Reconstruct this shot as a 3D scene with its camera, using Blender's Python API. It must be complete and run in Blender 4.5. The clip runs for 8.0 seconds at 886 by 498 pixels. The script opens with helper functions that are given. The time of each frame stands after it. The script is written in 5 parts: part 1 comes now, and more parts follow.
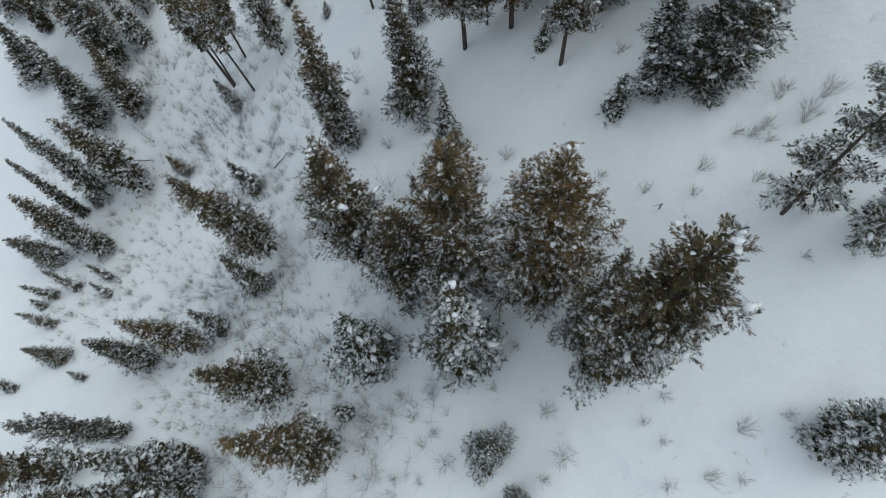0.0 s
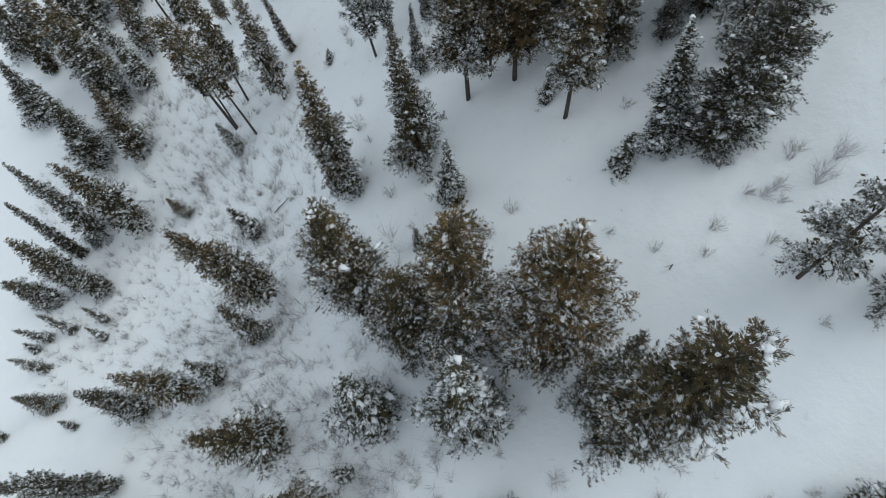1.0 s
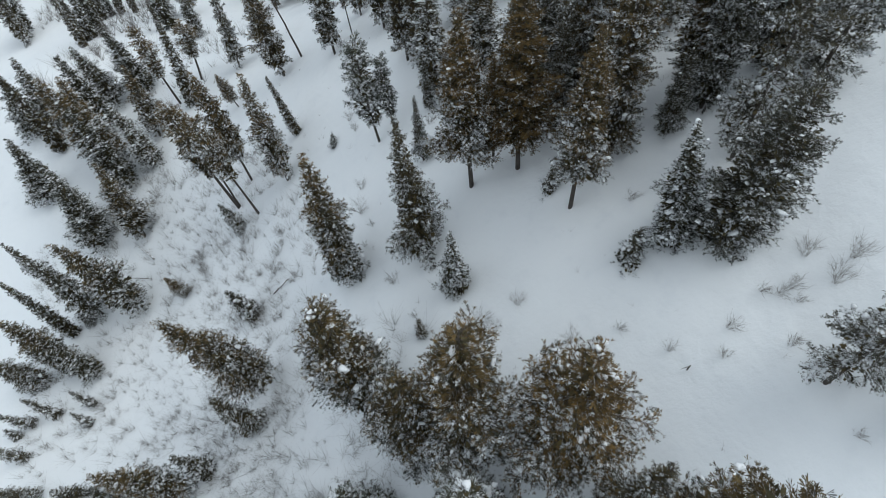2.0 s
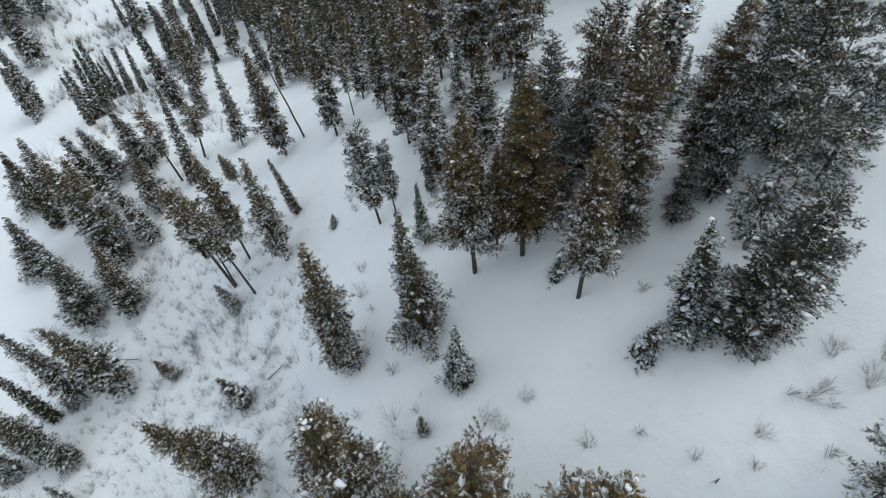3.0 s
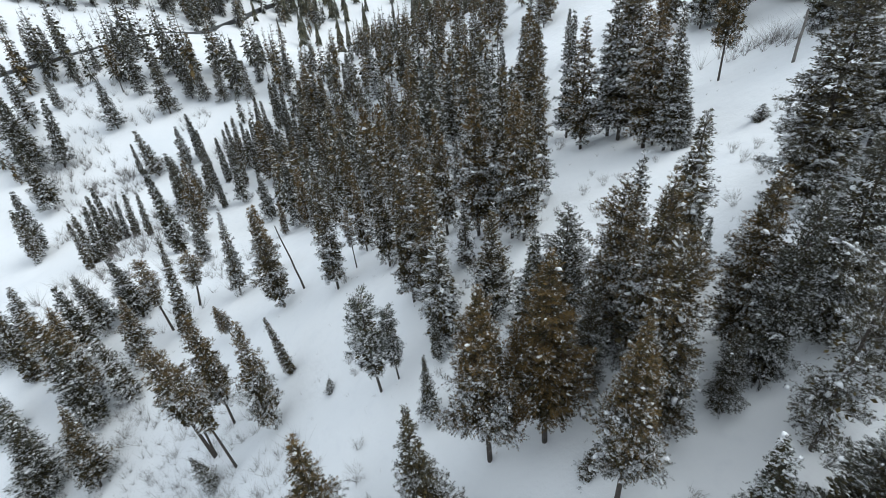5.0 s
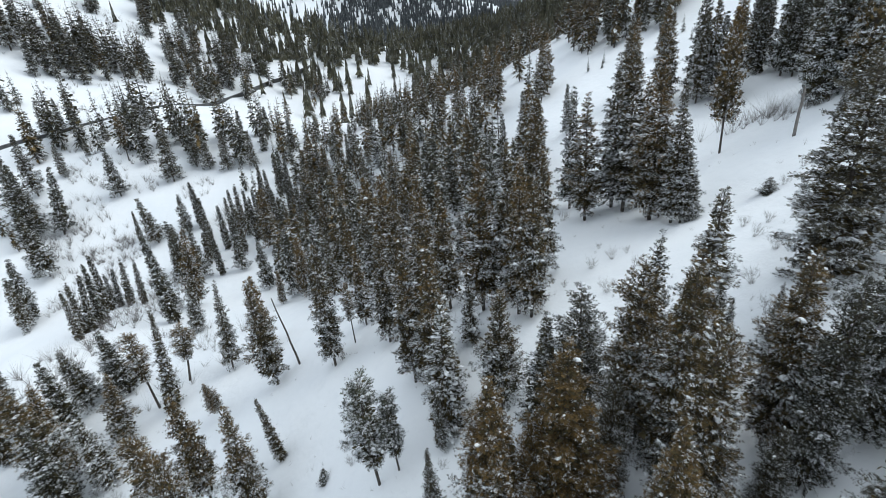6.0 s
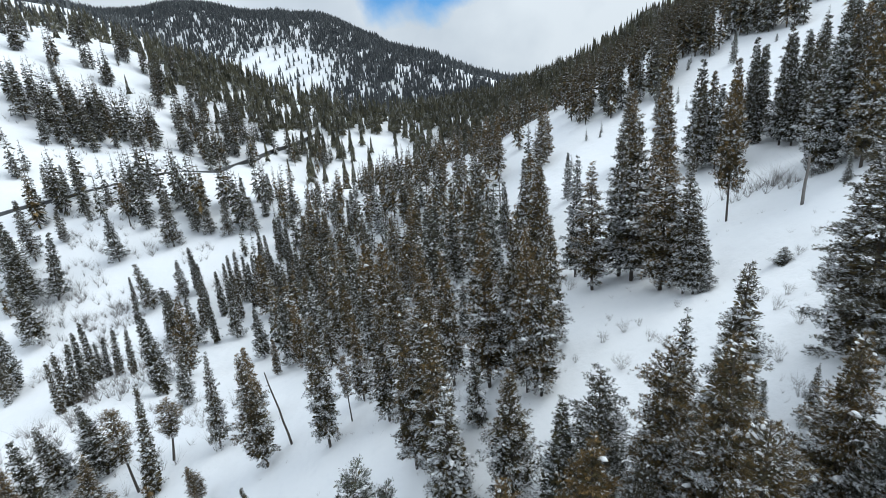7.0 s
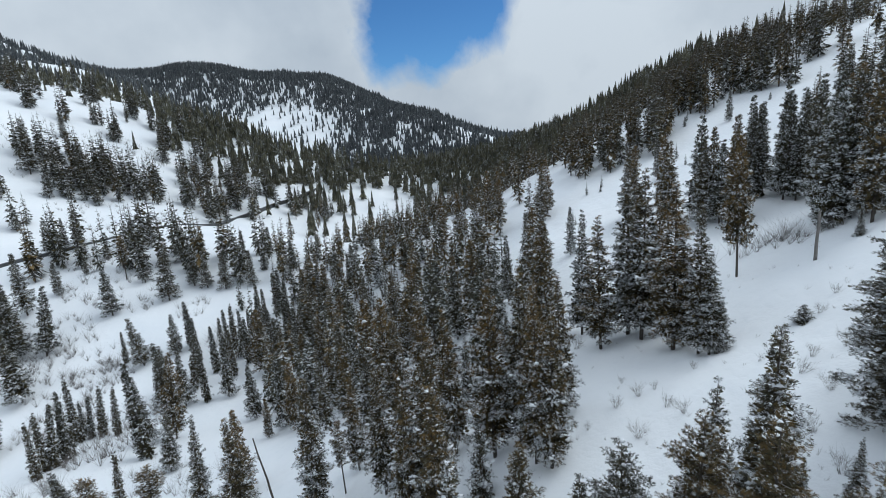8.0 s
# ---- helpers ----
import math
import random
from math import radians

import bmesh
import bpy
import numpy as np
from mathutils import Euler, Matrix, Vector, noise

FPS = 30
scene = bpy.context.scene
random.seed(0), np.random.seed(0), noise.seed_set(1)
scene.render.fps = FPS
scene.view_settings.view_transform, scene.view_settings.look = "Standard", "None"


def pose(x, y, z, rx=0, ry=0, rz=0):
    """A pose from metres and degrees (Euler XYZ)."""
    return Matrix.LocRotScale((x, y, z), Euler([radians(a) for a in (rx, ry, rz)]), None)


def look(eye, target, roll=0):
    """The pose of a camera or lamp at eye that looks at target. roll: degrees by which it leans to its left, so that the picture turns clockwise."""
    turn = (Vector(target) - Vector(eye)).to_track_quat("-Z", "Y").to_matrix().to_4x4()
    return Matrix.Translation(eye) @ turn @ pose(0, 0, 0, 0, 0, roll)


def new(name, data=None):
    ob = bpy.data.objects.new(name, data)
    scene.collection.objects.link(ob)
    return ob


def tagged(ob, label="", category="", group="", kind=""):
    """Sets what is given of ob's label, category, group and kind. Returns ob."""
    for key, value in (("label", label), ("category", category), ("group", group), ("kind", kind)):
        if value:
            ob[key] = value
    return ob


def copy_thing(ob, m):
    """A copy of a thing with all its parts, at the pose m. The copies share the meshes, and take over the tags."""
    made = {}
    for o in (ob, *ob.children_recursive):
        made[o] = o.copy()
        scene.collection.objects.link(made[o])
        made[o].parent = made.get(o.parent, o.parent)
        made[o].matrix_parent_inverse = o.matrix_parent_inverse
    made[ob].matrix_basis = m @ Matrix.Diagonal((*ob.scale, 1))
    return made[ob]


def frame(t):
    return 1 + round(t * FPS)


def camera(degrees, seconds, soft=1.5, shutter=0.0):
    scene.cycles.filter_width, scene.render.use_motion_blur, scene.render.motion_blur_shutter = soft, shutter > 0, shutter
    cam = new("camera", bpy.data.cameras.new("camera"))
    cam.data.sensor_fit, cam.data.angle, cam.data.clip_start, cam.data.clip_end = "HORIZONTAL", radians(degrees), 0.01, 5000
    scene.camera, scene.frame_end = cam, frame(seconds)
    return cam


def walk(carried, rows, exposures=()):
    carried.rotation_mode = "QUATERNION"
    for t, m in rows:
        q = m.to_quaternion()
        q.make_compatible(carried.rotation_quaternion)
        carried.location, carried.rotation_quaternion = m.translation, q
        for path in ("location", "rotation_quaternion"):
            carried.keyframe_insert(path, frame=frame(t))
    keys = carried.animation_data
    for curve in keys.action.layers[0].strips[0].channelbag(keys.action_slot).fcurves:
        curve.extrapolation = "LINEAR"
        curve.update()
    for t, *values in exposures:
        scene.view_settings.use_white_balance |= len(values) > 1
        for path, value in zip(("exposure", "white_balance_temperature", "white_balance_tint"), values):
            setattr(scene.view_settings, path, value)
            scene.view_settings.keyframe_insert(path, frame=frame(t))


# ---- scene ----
cam = camera(82.5, 8.0, soft=0.5)
ROWS = [
    (0.0, 0.000, 0.000, 36.000, 25.611, 4.360, -9.011),
    (0.5, 0.113, 1.310, 36.098, 25.738, 4.389, -8.998),
    (1.0, 0.200, 2.620, 36.205, 28.453, 4.437, -9.006),
    (1.5, 0.262, 3.928, 36.318, 31.956, 4.465, -9.020),
    (3.0, 0.316, 7.833, 36.673, 42.538, 4.433, -9.417),
    (3.5, 0.299, 9.122, 36.785, 46.120, 4.402, -9.553),
    (4.0, 0.270, 10.402, 36.888, 49.778, 4.312, -9.608),
    (4.5, 0.234, 11.670, 36.977, 53.484, 4.222, -9.541),
    (6.0, 0.138, 15.379, 37.109, 64.233, 4.128, -9.627),
    (6.5, 0.131, 16.573, 37.088, 67.919, 4.100, -9.673),
    (7.0, 0.148, 17.741, 37.024, 71.412, 4.084, -9.635),
    (7.5, 0.197, 18.879, 36.909, 74.949, 4.037, -9.651),
    (8.0, 0.287, 19.983, 36.735, 77.405, 3.989, -9.641),
]
walk(cam, [(t, pose(x, y, z, rx, ry, rz)) for t, x, y, z, rx, ry, rz in ROWS], exposures=[(0, -0.80, 6180, 3.2), (1.5, -0.61, 6180, 3.6), (3.5, -0.48, 6190, 4.4), (4.5, -0.34, 6200, 4.8), (6, -0.26, 6120, 4.8), (7, -0.21, 6080, 4.8), (7.5, -0.33, 6000, 4.8), (8, -0.54, 5920, 4.8)])

# ---------------------------------------------------------------- light
SUN_DIR = Vector((0.62, 0.0, 0.78)).normalized()      # towards the sun
SUN_ELEV = math.asin(SUN_DIR.z)
SUN_AZIM = math.atan2(SUN_DIR.x, SUN_DIR.y)
BLUE_GAP = Vector((0.165, 0.945, 0.285)).normalized()                 # the gap in the clouds

world = bpy.data.worlds.new("sky")
scene.world = world
world.use_nodes = True
wt = world.node_tree
wt.nodes.clear()


def wn(kind, **values):
    n = wt.nodes.new(kind)
    for key, value in values.items():
        if key in n.inputs:
            n.inputs[key].default_value = value
    return n


def wmath(op, a, b=None):
    n = wt.nodes.new("ShaderNodeMath")
    n.operation = op
    for i, v in enumerate((a, b)):
        if v is None:
            continue
        if isinstance(v, (int, float)):
            n.inputs[i].default_value = v
        else:
            wt.links.new(v, n.inputs[i])
    return n.outputs[0]


sky = wn("ShaderNodeTexSky")
sky.sky_type = "NISHITA"
sky.sun_disc = False
sky.sun_elevation = SUN_ELEV
sky.sun_rotation = SUN_AZIM
sky.altitude = 1800
sky.air_density = 1.0
sky.dust_density = 0.4
blue = wn("ShaderNodeMix")
blue.data_type = "RGBA"
blue.blend_type = "MULTIPLY"
blue.inputs["Factor"].default_value = 1.0
blue.inputs["B"].default_value = (0.055, 0.088, 0.12, 1)
wt.links.new(sky.outputs[0], blue.inputs["A"])
coord = wn("ShaderNodeTexCoord")
big = wn("ShaderNodeTexNoise", Scale=4.0, Detail=7.0, Roughness=0.55, Distortion=0.3)
wt.links.new(coord.outputs["Generated"], big.inputs["Vector"])
dot = wt.nodes.new("ShaderNodeVectorMath")
dot.operation = "DISTANCE"
dot.inputs[1].default_value = BLUE_GAP
wt.links.new(coord.outputs["Generated"], dot.inputs[0])
# cloud cover: closed everywhere but in the gap, with a ragged rim
rim = wmath("ADD", dot.outputs["Value"], wmath("MULTIPLY", wmath("SUBTRACT", big.outputs[0], 0.5), 0.36))
cover = wn("ShaderNodeMapRange")
cover.inputs["From Min"].default_value = 0.12
cover.inputs["From Max"].default_value = 0.175
wt.links.new(rim, cover.inputs["Value"])
shade = wn("ShaderNodeTexNoise", Scale=3.4, Detail=6.0, Roughness=0.5)
wt.links.new(coord.outputs["Generated"], shade.inputs["Vector"])
ramp = wn("ShaderNodeValToRGB")
ramp.color_ramp.elements[0].position, ramp.color_ramp.elements[0].color = 0.36, (0.62, 0.67, 0.745, 1)
ramp.color_ramp.elements[1].position, ramp.color_ramp.elements[1].color = 0.64, (0.90, 0.93, 0.975, 1)
wt.links.new(shade.outputs[0], ramp.inputs[0])
mixs = wn("ShaderNodeMix")
mixs.data_type = "RGBA"
wt.links.new(cover.outputs[0], mixs.inputs["Factor"])
wt.links.new(blue.outputs["Result"], mixs.inputs["A"])
split = wn("ShaderNodeSeparateXYZ")
wt.links.new(coord.outputs["Generated"], split.inputs[0])
gain = wn("ShaderNodeMapRange")          # an overcast sky is brighter overhead than at the horizon
gain.inputs["To Min"].default_value = 0.80
gain.inputs["To Max"].default_value = 1.2
wt.links.new(split.outputs["Z"], gain.inputs["Value"])
domed = wn("ShaderNodeVectorMath")
domed.operation = "SCALE"
wt.links.new(ramp.outputs[0], domed.inputs[0])
wt.links.new(gain.outputs[0], domed.inputs["Scale"])
wt.links.new(domed.outputs[0], mixs.inputs["B"])
back = wn("ShaderNodeBackground", Strength=1.2)
wt.links.new(mixs.outputs["Result"], back.inputs["Color"])
wout = wn("ShaderNodeOutputWorld")
wt.links.new(back.outputs[0], wout.inputs["Surface"])

lamp = bpy.data.lights.new("sun", "SUN")
lamp.energy = 1.9
lamp.angle = radians(45)
lamp.color = (1.0, 0.97, 0.92)
sun = new("sun", lamp)
sun.matrix_world = look(SUN_DIR * 400, (0, 0, 0))

# ---------------------------------------------------------------- materials


def material(name, build):
    m = bpy.data.materials.new(name)
    m.use_nodes = True
    t = m.node_tree
    build(t, t.nodes["Principled BSDF"])
    return m


def add(t, kind, **values):
    n = t.nodes.new(kind)
    for key, value in values.items():
        n.inputs[key].default_value = value
    return n


def tex(t, scale, detail=4.0, rough=0.55):
    c = t.nodes.new("ShaderNodeTexCoord")
    n = add(t, "ShaderNodeTexNoise", Scale=scale, Detail=detail, Roughness=rough)
    t.links.new(c.outputs["Object"], n.inputs["Vector"])
    return n


def ramped(t, source, stops):
    r = t.nodes.new("ShaderNodeValToRGB")
    e = r.color_ramp.elements
    while len(e) < len(stops):
        e.new(0.5)
    for i, (p, c) in enumerate(stops):
        e[i].position, e[i].color = p, (*c, 1)
    t.links.new(source, r.inputs[0])
    return r


def blend(t, fac, a, b):
    n = t.nodes.new("ShaderNodeMix")
    n.data_type = "RGBA"
    for s, v in (("Factor", fac), ("A", a), ("B", b)):
        if isinstance(v, (int, float)):
            n.inputs[s].default_value = v
        elif isinstance(v, tuple):
            n.inputs[s].default_value = (*v, 1)
        else:
            t.links.new(v, n.inputs[s])
    return n.outputs["Result"]


def bumped(t, bsdf, height, strength, distance):
    b = add(t, "ShaderNodeBump", Strength=strength, Distance=distance)
    t.links.new(height, b.inputs["Height"])
    t.links.new(b.outputs[0], bsdf.inputs["Normal"])


def snow_ground(t, p):
    wide, mid, fine = tex(t, 0.03, 5), tex(t, 0.6, 6, 0.6), tex(t, 7.0, 5, 0.65)
    col = ramped(t, wide.outputs[0], [(0.3, (0.78, 0.81, 0.85)), (0.7, (0.87, 0.885, 0.905))])
    c2 = blend(t, ramped(t, mid.outputs[0], [(0.55, (0, 0, 0)), (0.8, (0.35, 0.35, 0.35))]).outputs[0], col.outputs[0], (0.70, 0.73, 0.78))
    t.links.new(c2, p.inputs["Base Color"])
    p.inputs["Roughness"].default_value = 0.75
    p.inputs["Specular IOR Level"].default_value = 0.25
    mx = add(t, "ShaderNodeMath")
    mx.operation = "MULTIPLY_ADD"
    mx.inputs[1].default_value = 0.09
    t.links.new(fine.outputs[0], mx.inputs[0])
    t.links.new(mid.outputs[0], mx.inputs[2])
    bumped(t, p, mx.outputs[0], 0.4, 0.42)


def needles(dark, light, frost, amount):
    def build(t, p):
        g = t.nodes.new("ShaderNodeNewGeometry")
        o = t.nodes.new("ShaderNodeObjectInfo")
        n, wide = tex(t, 2.7, 2), tex(t, 1.3, 3)
        base = blend(t, g.outputs["Random Per Island"], dark, light)
        tint = ramped(t, o.outputs["Random"], [(0.0, (0.72, 0.76, 0.78)), (0.5, (1.0, 1.0, 1.0)), (1.0, (1.16, 1.07, 0.96))])
        bough = ramped(t, wide.outputs[0], [(0.36, (0.55, 0.57, 0.60)), (0.64, (1.42, 1.40, 1.34))])
        for factor in (tint, bough):
            mul = t.nodes.new("ShaderNodeMix")
            mul.data_type, mul.blend_type = "RGBA", "MULTIPLY"
            mul.inputs["Factor"].default_value = 1.0
            t.links.new(base, mul.inputs["A"])
            t.links.new(factor.outputs[0], mul.inputs["B"])
            base = mul.outputs["Result"]
        # rime and snow dust that clings to some sprays, in patches
        w = t.nodes.new("ShaderNodeTexWhiteNoise")
        w.noise_dimensions = "1D"
        t.links.new(g.outputs["Random Per Island"], w.inputs["W"])
        u = add(t, "ShaderNodeMath")
        u.operation = "MULTIPLY"
        u.inputs[1].default_value = 0.4
        t.links.new(w.outputs["Value"], u.inputs[0])
        a = t.nodes.new("ShaderNodeMath")
        a.operation = "MULTIPLY_ADD"
        a.inputs[1].default_value = 2.15
        t.links.new(n.outputs[0], a.inputs[0])
        t.links.new(u.outputs[0], a.inputs[2])
        f = add(t, "ShaderNodeMapRange")
        f.inputs["From Min"].default_value = 1.75 - amount
        f.inputs["From Max"].default_value = 1.87 - amount
        f.inputs["To Max"].default_value = 0.96
        t.links.new(a.outputs[0], f.inputs["Value"])
        t.links.new(blend(t, f.outputs[0], base, frost), p.inputs["Base Color"])
        p.inputs["Roughness"].default_value = 0.65
        p.inputs["Specular IOR Level"].default_value = 0.2
    return build


def bark(t, p):
    n, f = tex(t, 3.0, 5, 0.7), tex(t, 14.0, 4)
    t.links.new(ramped(t, n.outputs[0], [(0.3, (0.040, 0.034, 0.030)), (0.7, (0.115, 0.098, 0.085))]).outputs[0], p.inputs["Base Color"])
    p.inputs["Roughness"].default_value = 0.9
    bumped(t, p, f.outputs[0], 0.7, 0.03)


def twigs(t, p):
    g = t.nodes.new("ShaderNodeNewGeometry")
    t.links.new(ramped(t, g.outputs["Random Per Island"], [(0.0, (0.075, 0.065, 0.058)), (0.6, (0.18, 0.16, 0.145)), (1.0, (0.40, 0.39, 0.39))]).outputs[0], p.inputs["Base Color"])
    p.inputs["Roughness"].default_value = 0.85


def limb(t, p):
    g = t.nodes.new("ShaderNodeNewGeometry")
    t.links.new(ramped(t, g.outputs["Random Per Island"], [(0.0, (0.06, 0.05, 0.042)), (0.7, (0.17, 0.14, 0.12)), (1.0, (0.40, 0.39, 0.38))]).outputs[0], p.inputs["Base Color"])
    p.inputs["Roughness"].default_value = 0.9


def clod(t, p):
    n = tex(t, 9.0, 4)
    t.links.new(ramped(t, n.outputs[0], [(0.3, (0.78, 0.80, 0.84)), (0.7, (0.90, 0.91, 0.93))]).outputs[0], p.inputs["Base Color"])
    p.inputs["Roughness"].default_value = 0.7
    p.inputs["Specular IOR Level"].default_value = 0.25
    bumped(t, p, n.outputs[0], 0.5, 0.04)


def greywood(t, p):
    n, f = tex(t, 2.0, 5, 0.7), tex(t, 18.0, 4)
    t.links.new(ramped(t, n.outputs[0], [(0.3, (0.09, 0.085, 0.08)), (0.7, (0.27, 0.25, 0.23))]).outputs[0], p.inputs["Base Color"])
    p.inputs["Roughness"].default_value = 0.9
    bumped(t, p, f.outputs[0], 0.6, 0.02)


def asphalt(t, p):
    n = tex(t, 0.35, 6, 0.7)
    t.links.new(ramped(t, n.outputs[0], [(0.35, (0.035, 0.037, 0.04)), (0.72, (0.10, 0.105, 0.11))]).outputs[0], p.inputs["Base Color"])
    p.inputs["Roughness"].default_value = 0.6
    bumped(t, p, n.outputs[0], 0.3, 0.02)


SNOW = material("snow_ground", snow_ground)
CLOD = material("snow_clods", clod)
BARK = material("bark", bark)
TWIG = material("bare_twigs", twigs)
GREY = material("weathered_wood", greywood)
ROAD = material("wet_asphalt", asphalt)
FROST = (0.82, 0.84, 0.87)
OLIVE = material("olive_needles", needles((0.071, 0.051, 0.023), (0.220, 0.152, 0.067), FROST, 0.12))
GREEN = material("green_needles", needles((0.042, 0.044, 0.035), (0.126, 0.118, 0.085), FROST, 0.18))
WHITE = material("rimed_needles", needles((0.044, 0.051, 0.041), (0.128, 0.133, 0.094), FROST, 0.36))
RUST = material("rusty_needles", needles((0.080, 0.055, 0.023), (0.216, 0.145, 0.061), FROST, 0.08))
LIMB = material("limb_bark", limb)
RIMED = material("frosted_needles", needles((0.046, 0.050, 0.044), (0.136, 0.134, 0.108), FROST, 0.52))
# darker, frostless copy of the needles, painting in the shade inside a crown
INNER_SHADE = material("shaded_needles", needles((0.032, 0.028, 0.017), (0.101, 0.083, 0.041), FROST, -1.0))
# bluish, lifted needle colour: the haze before the far mountain is painted in
MISTY = material("haze_tinted_needles", needles((0.042, 0.050, 0.060), (0.108, 0.120, 0.130), FROST, 0.10))
# needle colour lifted a little to paint in the valley's thin haze
FARN = material("haze_lightened_needles", needles((0.058, 0.056, 0.040), (0.170, 0.155, 0.100), FROST, 0.17))

# ---------------------------------------------------------------- ground
# the lie of the land: round hills on four nested grids (x, y, radius), heights in metres
HILLS = [
    ((-75, -45, -15, 15, 45, 75), (0, 35, 70, 105), 32,
     [43.2, -1.4, 19.3, 19.9, -13.5, -1.3, -0.4, 6.1, 10.8, -1.7, 13.9, 0.5, 17.3, 7.7, 22.1, -4.5, -24.2, 6.9, -22.6, 19.3, 38.9, 22.4, 13.9, -6]),
    ((-200, -110, -20, 70, 160, 250), (-20, 110, 230, 350), 95,
     [-44.4, 8.8, -105.6, 28.2, -38.9, -69.7, 73, -88.4, 1.8, -47.7, -48.1, 27.1, -13.6, 17, 19.7, -120.1, -17.4, -29.7, 10.7, 56.2, 25.6, 36.5, -20.6, -15]),
    ((-650, -350, -100, 150, 450), (300, 600, 900, 1250, 1650), 260,
     [-51.3, 15.1, 228.5, 175.6, 104.7, 60.3, -7, -18.3, -71.1, 118.4, 80.2, 41.9, 31, -49.3, 117.2, -35.3, -106.1, -43.9, -74.8, 76.1, 128.7, 45.5, 92.7, -13.5, -7.8]),
    ((-480, -330, -180, -30, 120, 270), (760, 900, 1050, 1200, 1380), 120,
     [-10.3, -18.9, -57.3, -10.5, -36.6, 20.9, 43.6, -33.2, 77, 77.8, 33.5, -32.8, 39.4, 82, -17.4, -39, 19.6, 58, 85.5, 128.1, 25.9, 93, 30.1, 65.7, -38.9, 5.4, -44.4, 22.2, 19.6, 59.5]),
]


def lie(x, y):
    """Height of the land, for numbers or arrays."""
    x, y = np.asarray(x, float), np.asarray(y, float)
    z = np.zeros(np.broadcast(x, y).shape)
    for xs, ys, r, heights in HILLS:
        k = 0
        for cx in xs:
            for cy in ys:
                z = z + heights[k] * np.exp(-((x - cx) ** 2 + (y - cy) ** 2) / (2 * r * r))
                k += 1
    return z


def waves(x, y, seed, size):
    """Soft uneven relief from a few crossing waves."""
    rng = np.random.default_rng(seed)
    z = np.zeros(np.broadcast(x, y).shape)
    for k in range(9):
        a, f, p = rng.uniform(0, 6.28), rng.uniform(0.6, 2.2) / size, rng.uniform(0, 6.28)
        z = z + np.sin((x * np.cos(a) + y * np.sin(a)) * f * 6.28 + p + 1.5 * np.sin((y * np.cos(a) - x * np.sin(a)) * f * 2.9 + p)) / 9 / (0.7 + 0.5 * k / 9)
    return z


def ground(x, y):
    x, y = np.asarray(x, float), np.asarray(y, float)
    far = np.clip((np.hypot(x, y) - 150) / 250, 0, 1)
    return lie(x, y) + 0.4 * waves(x, y, 3, 22) + 0.17 * waves(x, y, 5, 4.5) + far * 5.0 * waves(x, y, 8, 110) + far * 2.0 * waves(x, y, 9, 45)


def steps(lo, hi, fine, grow, low, high):
    a = list(np.arange(lo, hi, fine))
    s = fine
    while a[-1] < high:
        s *= grow
        a.append(a[-1] + s)
    s = fine
    while a[0] > low:
        s *= grow
        a.insert(0, a[0] - s)
    return np.array(a)


def mesh_of(name, verts, faces, mat, smooth=False):
    me = bpy.data.meshes.new(name)
    me.from_pydata([tuple(v) for v in np.asarray(verts).tolist()], [], np.asarray(faces).tolist() if isinstance(faces, np.ndarray) else faces)
    me.materials.append(mat)
    if smooth:
        me.shade_smooth()
    return me


# places where trunks stand and snow is drawn into a shallow well
WELLS = []


def sheet(name):
    gx, gy = steps(-62, 82, 0.85, 1.05, -1500, 1500), steps(-22, 118, 0.85, 1.045, -500, 2600)
    X, Y = np.meshgrid(gx, gy)
    Z = ground(X, Y)
    for wx, wy, r in WELLS:
        i0, i1 = np.searchsorted(gx, (wx - 4 * r, wx + 4 * r))
        j0, j1 = np.searchsorted(gy, (wy - 4 * r, wy + 4 * r))
        d = np.hypot(X[j0:j1, i0:i1] - wx, Y[j0:j1, i0:i1] - wy)
        Z[j0:j1, i0:i1] += -0.35 * np.exp(-(d / r) ** 2) + 0.12 * np.exp(-((d - 2 * r) / r) ** 2)
    nx, ny = len(gx), len(gy)
    v = np.stack([X, Y, Z], -1).reshape(-1, 3)
    i = (np.arange(ny - 1)[:, None] * nx + np.arange(nx - 1)[None]).ravel()
    f = np.stack([i, i + 1, i + 1 + nx, i + nx], 1)
    return new(name, mesh_of(name, v, f, SNOW, True))


# ---------------------------------------------------------------- conifers
def unit(v):
    return v / np.maximum(np.linalg.norm(v, axis=-1, keepdims=True), 1e-9)


def tube(points, radii, sides=5):
    """A tapered round bar along points: verts and faces."""
    p = np.asarray(points, float)
    d = unit(np.gradient(p, axis=0))
    ref = np.where(np.abs(d[:, 2:3]) > 0.9, np.array([[1.0, 0, 0]]), np.array([[0, 0, 1.0]]))
    u = unit(np.cross(d, ref))
    w = np.cross(d, u)
    a = np.arange(sides) * 2 * np.pi / sides
    ring = p[:, None] + np.asarray(radii)[:, None, None] * (np.cos(a)[None, :, None] * u[:, None] + np.sin(a)[None, :, None] * w[:, None])
    v = ring.reshape(-1, 3)
    f = []
    for k in range(len(p) - 1):
        for s in range(sides):
            q = (s + 1) % sides
            f.append((k * sides + s, k * sides + q, (k + 1) * sides + q, (k + 1) * sides + s))
    f.append(tuple(range(sides))[::-1])
    f.append(tuple((len(p) - 1) * sides + s for s in range(sides)))
    return v, f


